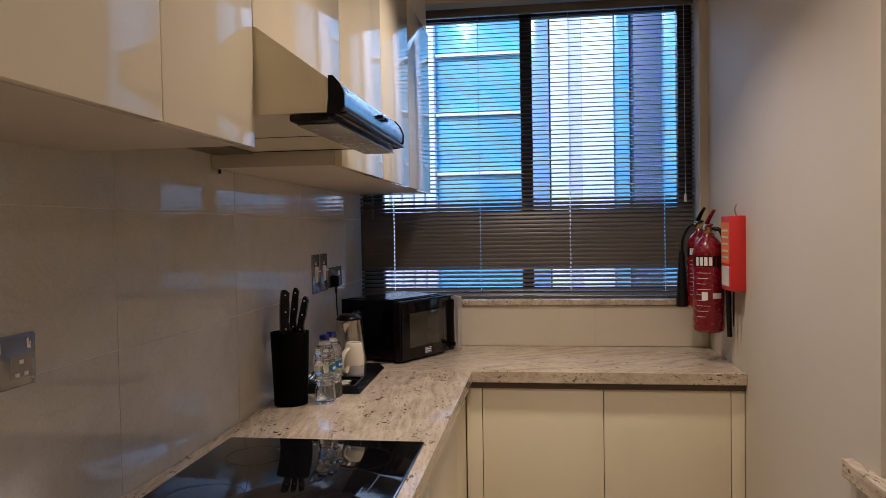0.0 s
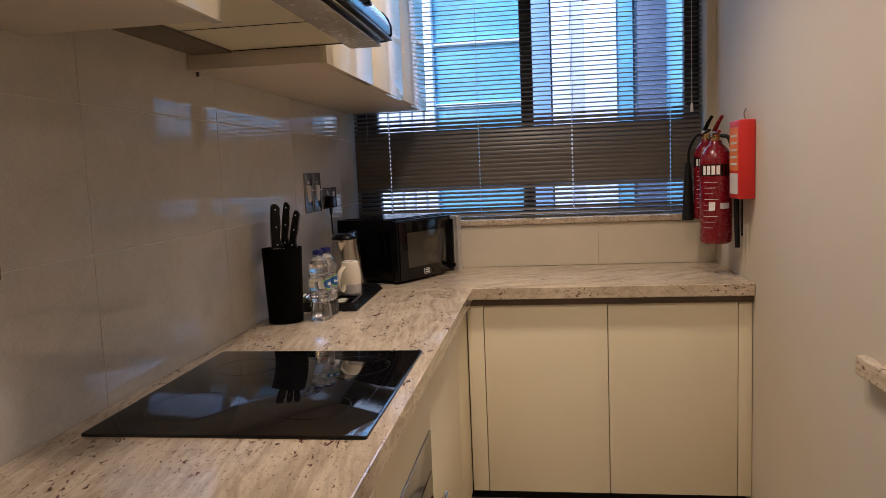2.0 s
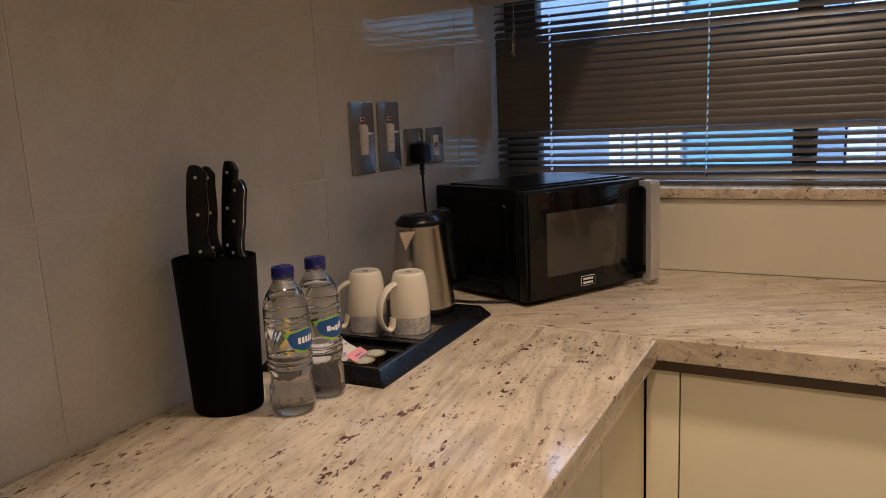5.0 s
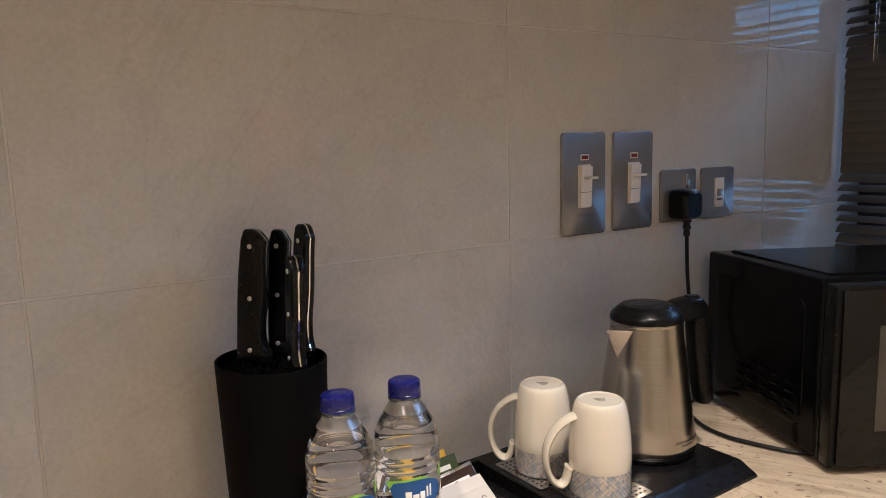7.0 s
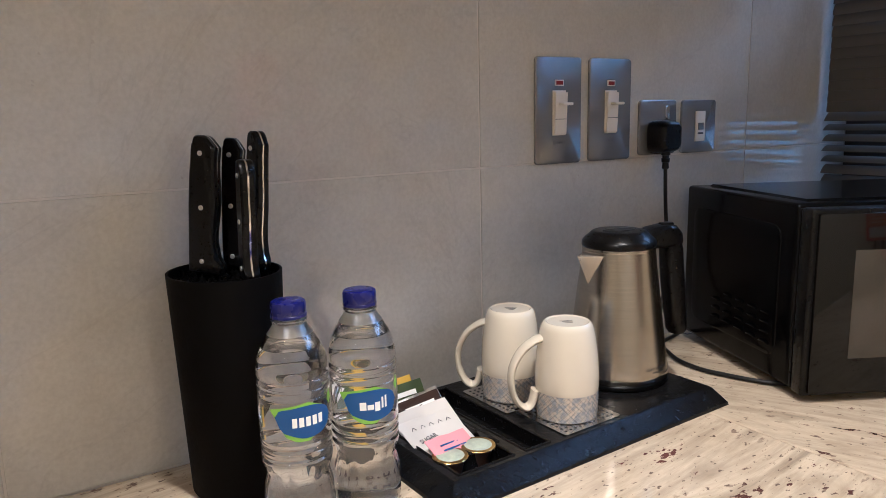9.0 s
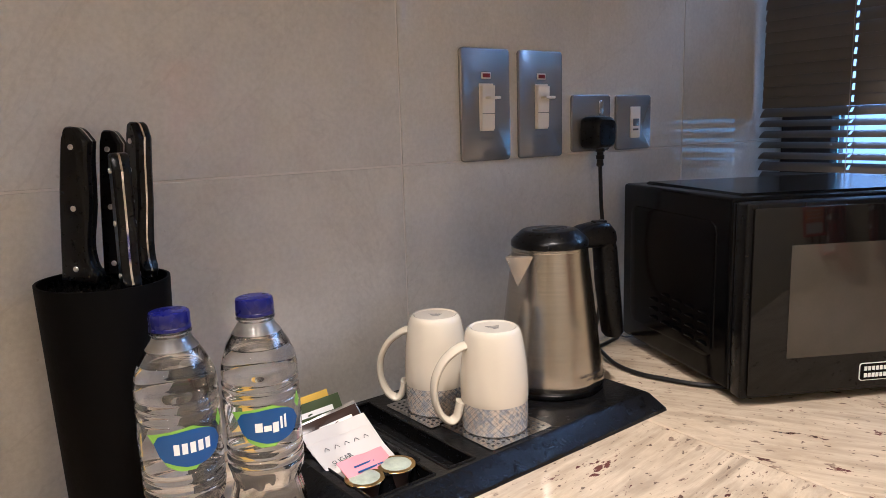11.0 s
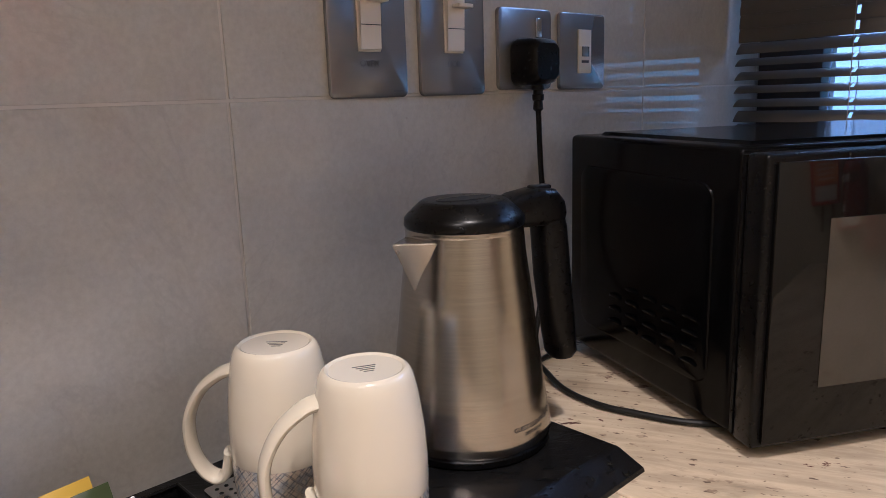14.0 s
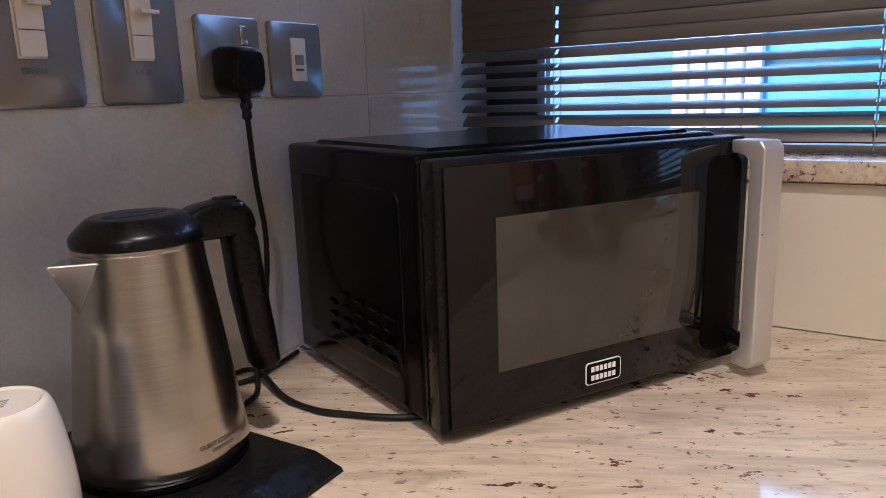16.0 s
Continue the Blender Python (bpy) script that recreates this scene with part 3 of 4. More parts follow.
def plate(name, label, y, z, w, h):
    t = thing(name, label, "switch" if "switch" in name else "socket", on_wall(y, z), "steel wall plates")
    part("plate", prism(rrect(w, h, 0.006), 0.0005, 0.0052, edge=0.0012), PLATE, t)
    part("brand_mark", moved(box(-0.006, 0.006, -0.0007, 0.0007, 0, 0.0002), pose(w / 2 - 0.012, -h / 2 + 0.006, 0.0052)), INK, t)
    return t


for word, y in (("OVEN", 2.793), ("HOB", 2.901)):
    t = plate("isolator_switch", "tall satin steel isolator switch plate marked " + word.lower(), y, 1.297, 0.090, 0.157)
    part("frame", moved(box(-0.013, 0.013, -0.033, 0.033, 0, 0.0012, 0.0004), pose(0, -0.003, 0.005)), ROCKER, t)
    part("rocker", moved(loft([[(-0.0115, -0.031, 0), (0.0115, -0.031, 0), (0.0115, 0.030, 0), (-0.0115, 0.030, 0)], [(-0.0115, -0.031, 0.003), (0.0115, -0.031, 0.003), (0.0115, 0.030, 0.0055), (-0.0115, 0.030, 0.0055)]]),
                         pose(0, -0.003, 0.0062)), ROCKER, t)
    part("seam", moved(box(-0.0115, 0.0115, -0.0004, 0.0004, 0, 0.0003), pose(0, -0.012, 0.0104)), INK, t)
    part("toggle", moved(box(-0.010, 0.010, -0.002, 0.002, 0, 0.012, 0.0012), pose(0.004, 0.010, 0.010)), ROCKER, t)
    part("neon_surround", moved(box(-0.0085, 0.0085, -0.0045, 0.0045, 0, 0.0012, 0.0004), pose(0, 0.041, 0.005)), ROCKER, t)
    part("neon", moved(box(-0.0065, 0.0065, -0.0028, 0.0028, 0, 0.0006), pose(0, 0.041, 0.0063)), NEON, t)
    lettering("lettering", word, 0.0085, INK, t, pose(0, -0.047, 0.0053))

sock = plate("wall_socket", "single satin steel wall socket with the kettle plugged in", 3.013, 1.267, 0.089, 0.089)
part("rocker", moved(box(-0.005, 0.005, -0.011, 0.011, 0, 0.003, 0.001), pose(0.020, 0.024, 0.005)), CHROME, sock)
for x, y in ((0, -0.002), (-0.011, -0.02), (0.011, -0.02)):
    part("pin_slot", moved(box(-0.003, 0.003, -0.002, 0.002, 0, 0.0003), pose(x, y, 0.0052)), INK, sock)
sw = plate("data_switch", "small satin steel plate with a narrow cream insert", 3.118, 1.266, 0.089, 0.090)
part("insert", moved(box(-0.0125, 0.0125, -0.026, 0.026, 0, 0.0022, 0.0006), pose(0.002, 0, 0.005)), ROCKER, sw)
part("port", moved(box(-0.007, 0.007, -0.006, 0.006, 0, 0.0012, 0.0004), pose(0.002, 0, 0.0072)), PLATE, sw)
part("slot", moved(box(-0.007, 0.007, -0.0015, 0.0015, 0, 0.0004), pose(0.002, -0.012, 0.0072)), INK, sw)
dbl = plate("wall_socket", "double satin steel wall socket above the worktop", 1.098, 1.254, 0.147, 0.092)
for x in (-0.036, 0.036):
    part("insert", moved(box(-0.027, 0.027, -0.020, 0.020, 0, 0.0008), pose(x, -0.012, 0.005)), PLATE, dbl)
    part("rocker", moved(box(-0.0055, 0.0055, -0.010, 0.010, 0, 0.003, 0.001), pose(x + 0.018, 0.028, 0.005)), CHROME, dbl)
    for px, py in ((0, 0.0), (-0.011, -0.022), (0.011, -0.022)):
        part("pin_shutter", moved(box(-0.005, 0.005, -0.0035, 0.0035, 0, 0.0008), pose(x + px, py - 0.003, 0.0058)), ROCKER, dbl)

plug = thing("power_plug", "black three-pin plug with cable in the steel socket", "plug", on_wall(3.010, 1.252, 0.006))
rings = []
for z, f in ((0.0, 0.96), (0.004, 1.0), (0.020, 0.98), (0.030, 0.90), (0.035, 0.74)):
    rings.append([(x * f, y * f, z) for x, y in rrect(0.050, 0.052, 0.012, 4)])
part("body", loft(rings), BLACKP, plug)
part("strain_relief", moved(lathe([(0.0075, 0), (0.0075, 0.006), (0.0055, 0.007), (0.0055, 0.011), (0.007, 0.012), (0.0065, 0.018), (0.005, 0.019), (0.006, 0.028), (0.004, 0.030)], 14),
                             Matrix.Translation((0.004, -0.024, 0.016)) @ pose(0, 0, 0, 90, 0, 0)), RUBBER, plug)

# ---- microwave ----
def microwave():
    th = math.radians(61)
    m = Matrix.Translation((-0.502, 2.943, CT)) @ Matrix.Rotation(th, 4, "Z")
    t = thing("microwave_oven", "black microwave oven with glass door and silver handle, across the corner", "microwave", m)
    W_, D_, Z0, Z1 = 0.390, 0.315, 0.010, 0.268
    # the casing widens a little towards its back
    casing = [(0.0, 0.034), (0.378, 0.034), (0.378, D_), (-0.033, D_)]
    bm = loft([[(x, y, z) for x, y in casing] for z in (Z0 + 0.003, Z1)])
    bmesh.ops.bevel(bm, geom=list(bm.edges), offset=0.006, segments=3, affect="EDGES", profile=0.5)
    part("casing", bm, ENAMEL, t, "", 50)
    top = [(0.022, 0.055), (0.356, 0.055), (0.356, D_ - 0.02), (-0.004, D_ - 0.02)]
    part("top_panel", loft([[(0.19 + (x - 0.19) * f, 0.16 + (y - 0.16) * f, z) for x, y in top] for z, f in ((Z1 - 0.001, 1.0), (Z1 + 0.003, 0.975))]), ENAMEL, t, "raised panel pressed in the top")
    part("door", box(0.002, W_, 0.004, 0.030, Z0, Z1 - 0.004, 0.004, 3), BLACKP, t, "black door frame", 50)
    part("door_glass", box(0.010, W_ - 0.046, -0.0015, 0.004, Z0 + 0.006, Z1 - 0.010, 0.0012), DOORGLASS, t, "black glass door front")
    part("door_edge", box(W_ - 0.045, W_ - 0.001, -0.0008, 0.004, Z0 + 0.005, Z1 - 0.009, 0.0012), BLACKP, t)
    part("window", box(0.0605, 0.314, -0.0024, -0.0014, Z0 + 0.053, Z1 - 0.058, 0.0003), MESHGLASS, t, "grey meshed viewing window")
    # handle: a flat silver bar with turned-in ends standing off the door's free edge
    hx, hz0, hz1 = 0.3745, Z0 + 0.002, Z1 - 0.007
    side_of = [(-0.002, hz1), (-0.038, hz1), (-0.044, hz1 - 0.008), (-0.044, hz0 + 0.008), (-0.038, hz0), (-0.016, hz0), (-0.016, hz0 + 0.014), (-0.029, hz0 + 0.020), (-0.029, hz1 - 0.022), (-0.022, hz1 - 0.014), (-0.002, hz1 - 0.014)]
    bm = loft([[(x, y, z) for y, z in side_of] for x in (hx - 0.0155, hx + 0.0155)])
    bmesh.ops.bevel(bm, geom=list(bm.edges), offset=0.0022, segments=3, affect="EDGES", profile=0.5)
    part("handle", bm, SILVER, t, "silver bar handle", 40)
    part("handle_post", tube([(hx - 0.006, -0.001, hz0 + 0.030), (hx - 0.006, -0.015, hz0 + 0.028), (hx - 0.006, -0.030, hz0 + 0.026)], 0.0085, 14, 4), BLACKP, t)
    # Shade of the grip gap, laid on the flat door as a black plate.
    part("grip_shade", moved(prism(rrect(0.050, hz1 - hz0 - 0.030, 0.016), 0, 0.0012, edge=0.0008), Matrix.Translation((hx - 0.022, -0.0014, (hz0 + hz1) / 2)) @ pose(0, 0, 0, 90, 0, 0)), BLACKM, t, "matt black plate standing for the shade behind the handle")
    bx, bz = 0.187, Z0 + 0.027
    badge = part("badge", moved(prism(rrect(0.046, 0.024, 0.004), 0, 0.0006), Matrix.Translation((bx, -0.0015, bz)) @ pose(0, 0, 0, 90, 0, 0)), INKW, t, "white outlined badge")
    part("badge_field", moved(prism(rrect(0.0435, 0.0215, 0.003), 0, 0.0004), Matrix.Translation((bx, -0.0022, bz)) @ pose(0, 0, 0, 90, 0, 0)), ENAMEL, badge)
    for dz, n in ((0.0046, 6), (-0.0046, 6)):
        for k in range(n):
            x = bx - 0.0165 + 0.033 * k / n
            part("badge_bar", box(x, x + 0.0040, -0.0032, -0.0028, bz + dz - 0.0028, bz + dz + 0.0028), INKW, badge)
    # pressed side panel with vents
    side = part("side_panel", moved(prism(rrect(0.226, 0.190, 0.018), 0, 0.003, edge=0.003), Matrix.Translation((0.0005, 0.176, 0.140)) @ Matrix(((0, 0, -1, 0), (1, 0, 0, 0), (0, 1, 0, 0), (0, 0, 0, 1)))), ENAMEL, t)
    side.matrix_basis = Matrix.Translation((0, 0.034, 0)) @ Matrix.Rotation(math.atan2(0.033, D_ - 0.034), 4, "Z") @ Matrix.Translation((0, -0.034, 0))
    for i in range(5):
        for j in range(4 if i > 0 else 3):
            y, z = 0.076 + 0.0315 * (4 - i), 0.062 + 0.0145 * j + 0.004 * (4 - i) * 0.2
            part("vent", tube([(-0.0025, y, z), (-0.0042, y + 0.005, z + 0.0015), (-0.0042, y + 0.015, z + 0.0015), (-0.0025, y + 0.021, z)], 0.0018, 8, 3), ENAMEL, side)
    part("seam_strip", box(0.002, 0.376, 0.030, 0.034, Z0 + 0.004, Z1 - 0.006), BLACKP, t)
    for x in (0.03, 0.35):
        for y in (0.05, D_ - 0.04):
            part("foot", moved(lathe([(0.012, 0), (0.011, 0.0115)], 14), pose(x, y, 0)), RUBBER, t)


microwave()

# ---- kettle ----
def kettle():
    t = thing("electric_kettle", "brushed steel kettle with black lid and handle on the tray", "kettle", Matrix.Translation((-0.680, 2.782, 0.9255)) @ pose(0, 0, 0, 0, 0, 78))
    part("base_ring", lathe([(0.067, 0), (0.0695, 0.002), (0.0698, 0.007), (0.068, 0.009)], 64), BLACKP, t)
    part("body", lathe([(0.0695, 0.0092), (0.0708, 0.012), (0.0702, 0.018), (0.0655, 0.050), (0.0602, 0.092), (0.0550, 0.135), (0.0510, 0.165), (0.0497, 0.180), (0.0492, 0.185)], 72), STEEL, t, "brushed stainless steel body")
    part("rim", lathe([(0.0497, 0.1835), (0.0500, 0.1855), (0.0497, 0.1875), (0.048, 0.1878)], 64), STEEL, t)
    part("lid", lathe([(0.0495, 0.1875), (0.0506, 0.1895), (0.0500, 0.1950), (0.0470, 0.1985), (0.0375, 0.2072), (0.0350, 0.2086), (0.0320, 0.2090), (0.0, 0.2090)], 64, cap1=False), BLACKP, t, "domed black lid")
    # The lid's sunken oval: its shade only, as a thin black plate on top.
    part("lid_hollow_shade", moved(prism([(0.026 * math.cos(a), 0.013 * math.sin(a) * (1 if math.sin(a) > 0 else 0.6)) for a in [2 * math.pi * k / 32 for k in range(32)]], 0, 0.0012), pose(0.0, 0.0, 0.2086, 0, 0, 180)), BLACKGAP, t)
    # spout: a folded triangular lip on the side away from the handle
    bm = bm_new()
    top = [(-0.045, 0.022, 0.181), (-0.045, -0.022, 0.181), (-0.0745, 0.0, 0.1815), (-0.0535, 0.0, 0.137)]
    vs = [bm.verts.new(p) for p in top]
    for f in ((0, 2, 3), (2, 1, 3), (0, 1, 2), (1, 0, 3)):
        bm.faces.new([vs[k] for k in f])
    bmesh.ops.bevel(bm, geom=list(bm.edges), offset=0.0012, segments=2, affect="EDGES")
    part("spout", moved(bm, Matrix.Rotation(radians(9), 4, "Z")), SPOUTM, t, "folded steel pouring lip", 0)
    # handle
    rr = []
    for x, z, w, h in ((0.036, 0.192, 0.034, 0.022), (0.050, 0.194, 0.032, 0.029), (0.070, 0.195, 0.030, 0.033), (0.088, 0.194, 0.029, 0.032), (0.096, 0.190, 0.028, 0.024), (0.100, 0.188, 0.022, 0.014)):
        rr.append([(x, a, z + b) for a, b in rrect(w, h, 0.0065, 4)])
    part("handle_bridge", loft(rr), BLACKP, t, "thick bridge from the lid to the grip")
    rr = []
    for z, x, w, d in ((0.196, 0.087, 0.026, 0.020), (0.176, 0.088, 0.029, 0.029), (0.130, 0.092, 0.029, 0.030), (0.085, 0.098, 0.028, 0.029), (0.056, 0.102, 0.027, 0.027), (0.050, 0.1025, 0.022, 0.021)):
        rr.append([(x + a, b, z) for a, b in rrect(d, w, 0.009, 4)])
    part("handle_grip", loft(rr), BLACKP, t)
    part("switch", moved(prism(rrect(0.020, 0.014, 0.004), 0, 0.004, edge=0.0015), pose(0.078, 0, 0.2095)), BLACKP, t)
    for text, size, z in (("GUEST ESSENTIALS", 0.0052, 0.0285), ("DESIGNED BY", 0.0038, 0.0235)):
        ob = lettering("lettering", text, size, INK, t, Matrix())
        r = 0.0702 - (z - 0.018) * 0.147 + 0.0004
        for v in ob.data.vertices:
            a, h = radians(-72) + v.co.x / r, v.co.y
            v.co = ((r - 0.147 * h) * math.cos(a), (r - 0.147 * h) * math.sin(a), z + h)


kettle()

# ---- tray ----
TRAY = Matrix.Translation((-0.5435, 2.408, CT)) @ Matrix.Rotation(radians(1.8), 4, "Z")
TH = 0.0255   # height of the tray's deck
POCKETS = ((-0.150, -0.062, 0.030, 0.112), (-0.058, -0.026, 0.030, 0.105), (-0.232, -0.154, 0.030, 0.112), (-0.232, -0.026, 0.122, 0.158))


def tray():
    """Local x runs from the wall (-0.262) to the front edge (0), y along the worktop."""
    t = thing("hospitality_tray", "black leather-look hospitality tray with sunk compartments", "tray", TRAY)
    X0, X1, Y0, Y1 = -0.262, 0.0, 0.0, 0.462
    bm = bm_new()
    outer = [(X0, Y0), (X1, Y0), (X1, Y1), (X0, Y1)]
    ins = ((0.0, 0.0), (0.001, 0.004), (0.016, TH - 0.002), (0.019, TH))
    vr = []
    for d, z in ins:
        vr.append([bm.verts.new((x + (d if x < -0.1 else -d), y + (d if y < 0.2 else -d), z)) for x, y in outer])
    for a, b in zip(vr, vr[1:]):
        for k in range(4):
            bm.faces.new((a[k], a[(k + 1) % 4], b[(k + 1) % 4], b[k]))
    bm.faces.new(vr[0][::-1])
    d = ins[-1][0]
    xs = sorted({X0 + d, X1 - d} | {v for p in POCKETS for v in p[:2]})
    ys = sorted({Y0 + d, Y1 - d} | {v for p in POCKETS for v in p[2:]})
    low = 0.006

    def quad(a, b, c, e):
        bm.faces.new([bm.verts.new(p) for p in (a, b, c, e)])

    for x0, x1 in zip(xs, xs[1:]):
        for y0, y1 in zip(ys, ys[1:]):
            cx, cy = (x0 + x1) / 2, (y0 + y1) / 2
            sunk = any(p[0] < cx < p[1] and p[2] < cy < p[3] for p in POCKETS)
            z = low if sunk else TH
            quad((x0, y0, z), (x1, y0, z), (x1, y1, z), (x0, y1, z))
    for x0, x1, y0, y1 in POCKETS:
        for a, b in (((x0, y0), (x1, y0)), ((x1, y0), (x1, y1)), ((x1, y1), (x0, y1)), ((x0, y1), (x0, y0))):
            quad((*a, low), (*b, low), (*b, TH), (*a, TH))
    bmesh.ops.remove_doubles(bm, verts=bm.verts, dist=1e-5)
    part("deck", bm, LEATHER, t, "", 20)
    for x0, x1, y0, y1 in POCKETS:
        rim = bm_new()
        for a, b in (((x0, y0), (x1, y0)), ((x1, y0), (x1, y1)), ((x1, y1), (x0, y1)), ((x0, y1), (x0, y0))):
            tube([(*a, TH), ((a[0] + b[0]) / 2, (a[1] + b[1]) / 2, TH), (*b, TH)], 0.0016, 8, 1, rim)
        part("pocket_rim", rim, LEATHER, t)


tray()

# ---- coasters and mugs ----
MUGS = ((-0.711, 2.617, 228), (-0.622, 2.634, 246))


def coaster(x, y):
    t = thing("coaster", "perforated steel coaster under an upturned mug", "coaster", Matrix.Translation((x, y, CT + TH + 0.0002)) @ pose(0, 0, 0, 0, 0, 2), "coasters")
    part("sheet", prism(rrect(0.094, 0.094, 0.004, 3), 0, 0.0012), CHROME, t)
    dots = bm_new()
    for i in range(-5, 6):
        for j in range(-5, 6):
            if max(abs(i), abs(j)) >= 4:
                prism([(i * 0.0078 + 0.0018 * math.cos(a), j * 0.0078 + 0.0018 * math.sin(a)) for a in [math.pi * k / 3 for k in range(6)]], 0.0011, 0.0014, dots)
    part("perforations", dots, BLACKGAP, t)


def mug(x, y, deg):
    t = thing("mug", "white porcelain mug with a printed lattice band, standing upside down", "mug", Matrix.Translation((x, y, CT + TH + 0.0018)) @ pose(0, 0, 0, 0, 0, deg), "mugs")
    H = 0.118
    part("cup", lathe([(0.0385, 0.0335), (0.0392, 0.038), (0.0390, 0.055), (0.0375, 0.078), (0.0345, 0.100), (0.0320, 0.111), (0.0302, 0.1152), (0.0285, 0.1172), (0.0268, H), (0.0255, H - 0.0004), (0.0245, H - 0.0013), (0.0, H - 0.0016)], 64, cap0=False, cap1=False), PORC, t)
    part("band", lathe([(0.0350, 0.001), (0.0362, 0.0), (0.0374, 0.0008), (0.0385, 0.016), (0.0386, 0.0335)], 64, cap0=False, cap1=False), BAND, t, "printed blue-grey lattice band")
    part("inside", lathe([(0.0350, 0.001), (0.0355, 0.03), (0.034, 0.07), (0.028, 0.105), (0.0, 0.109)], 40, cap0=False, cap1=False), PORC, t)
    part("handle", tube([(0.030, 0, 0.099), (0.042, 0, 0.0955), (0.058, 0, 0.083), (0.069, 0, 0.062), (0.070, 0, 0.038), (0.063, 0, 0.019), (0.053, 0, 0.011), (0.0455, 0, 0.015), (0.0420, 0, 0.026), (0.0405, 0, 0.0335)],
                        lambda u: 0.0105 - 0.0014 * math.sin(math.pi * u), 16, 7, flat=0.46), PORC, t)
    for k in range(4):
        part("maker_mark", box(-0.008 + 0.001 * k, 0.008 - 0.002 * k, -0.005 + 0.0032 * k, -0.004 + 0.0032 * k, H - 0.0015, H - 0.0012), PLATE, t)


for x, y, a in MUGS:
    coaster(x, y)
    mug(x, y, a)

# ---- sachets and creamers ----
def sachet(name, label, w, h, material, m, thick=0.004):
    n = 8
    bm = bm_new()
    grid = [[[bm.verts.new((w * (i / n - 0.5), h * (j / n - 0.5), s * thick * math.sin(math.pi * i / n) ** 0.6 * math.sin(math.pi * j / n) ** 0.6 + 0.0004 * s
                            + 0.0012 * math.sin(5 * i + 3 * j) * math.sin(math.pi * i / n))) for j in range(n + 1)] for i in range(n + 1)] for s in (1, -1)]
    for g in grid:
        for i in range(n):
            for j in range(n):
                bm.faces.new((g[i][j], g[i + 1][j], g[i + 1][j + 1], g[i][j + 1]))
    t = thing(name, label, "sachet", m, "sachets")
    part("packet", bm, material, t)
    return t


def on_tray(x, y, z, rx=0, ry=0, rz=0):
    return TRAY @ pose(x, y, z, rx, ry, rz)


s = sachet("sugar_sachet", "white paper sugar sachet lying in the tray", 0.082, 0.062, PAPERW, on_tray(-0.118, 0.066, 0.0270, 24, 2, 96))
lettering("lettering", "SUGAR", 0.0085, INK, s, pose(-0.020, -0.006, 0.0062, 0, 0, 8))
for k in range(5):
    part("printed_scroll", tube([(-0.03 + 0.013 * k, 0.012, 0.0038), (-0.027 + 0.013 * k, 0.016, 0.0042), (-0.024 + 0.013 * k, 0.012, 0.0042)], 0.0004, 5, 3), INK, s)
sachet("sugar_sachet", "white paper sugar sachet lying in the tray", 0.080, 0.060, PAPERW, on_tray(-0.140, 0.070, 0.0285, 32, -3, 90), 0.0035)
s = sachet("sweetener_sachet", "pink paper sweetener sachet on the sugar", 0.060, 0.034, PAPERP, on_tray(-0.082, 0.062, 0.0275, 28, 3, 98), 0.003)
for k in range(2):
    part("printed_line", box(-0.018, 0.016 - 0.008 * k, -0.005 + 0.007 * k, -0.003 + 0.007 * k, 0.0032, 0.0036), LBLUE, s)
s = sachet("coffee_stick", "dark brown instant coffee sachet leaning in the tray", 0.084, 0.034, FOILK, on_tray(-0.168, 0.066, 0.0375, 48, -6, 90), 0.004)
part("printed_band", box(-0.012, 0.030, -0.001, 0.006, 0.0042, 0.0047), INKW, s, "white lettering band")
lettering("lettering", "CLASSIC", 0.0055, INKW, s, pose(0.010, -0.006, 0.0046))
sachet("silver_sachet", "silver foil sachet tucked behind the coffee", 0.070, 0.036, FOILS, on_tray(-0.176, 0.078, 0.0365, 50, -8, 90), 0.003)
s = sachet("tea_sachet", "dark green tea bag envelope in the tray", 0.070, 0.058, FOILG, on_tray(-0.196, 0.068, 0.0335, 62, -3, 90), 0.003)
part("printed_band", box(-0.020, 0.022, 0.012, 0.018, 0.0030, 0.0035), INKW, s, "pale lettering band")
sachet("tea_sachet", "yellow tea bag envelope in the tray", 0.074, 0.060, FOILY, on_tray(-0.208, 0.058, 0.0350, 66, -3, 92), 0.003)


def creamer(x, y):
    t = thing("creamer_pot", "small coffee creamer pot with printed foil lid", "creamer", on_tray(x, y, 0.0062), "creamer pots")
    part("pot", lathe([(0.0125, 0), (0.0165, 0.019), (0.0185, 0.0195)], 32), FOILK, t)
    part("lid", lathe([(0.0198, 0.0197), (0.0203, 0.0203), (0.0198, 0.0209), (0.0160, 0.0211)], 40), GOLD, t, "gold-rimmed foil lid")
    part("lid_print", lathe([(0.0158, 0.0212), (0.0150, 0.0216)], 40), CREAML, t)


creamer(-0.066, 0.047)
creamer(-0.068, 0.087)

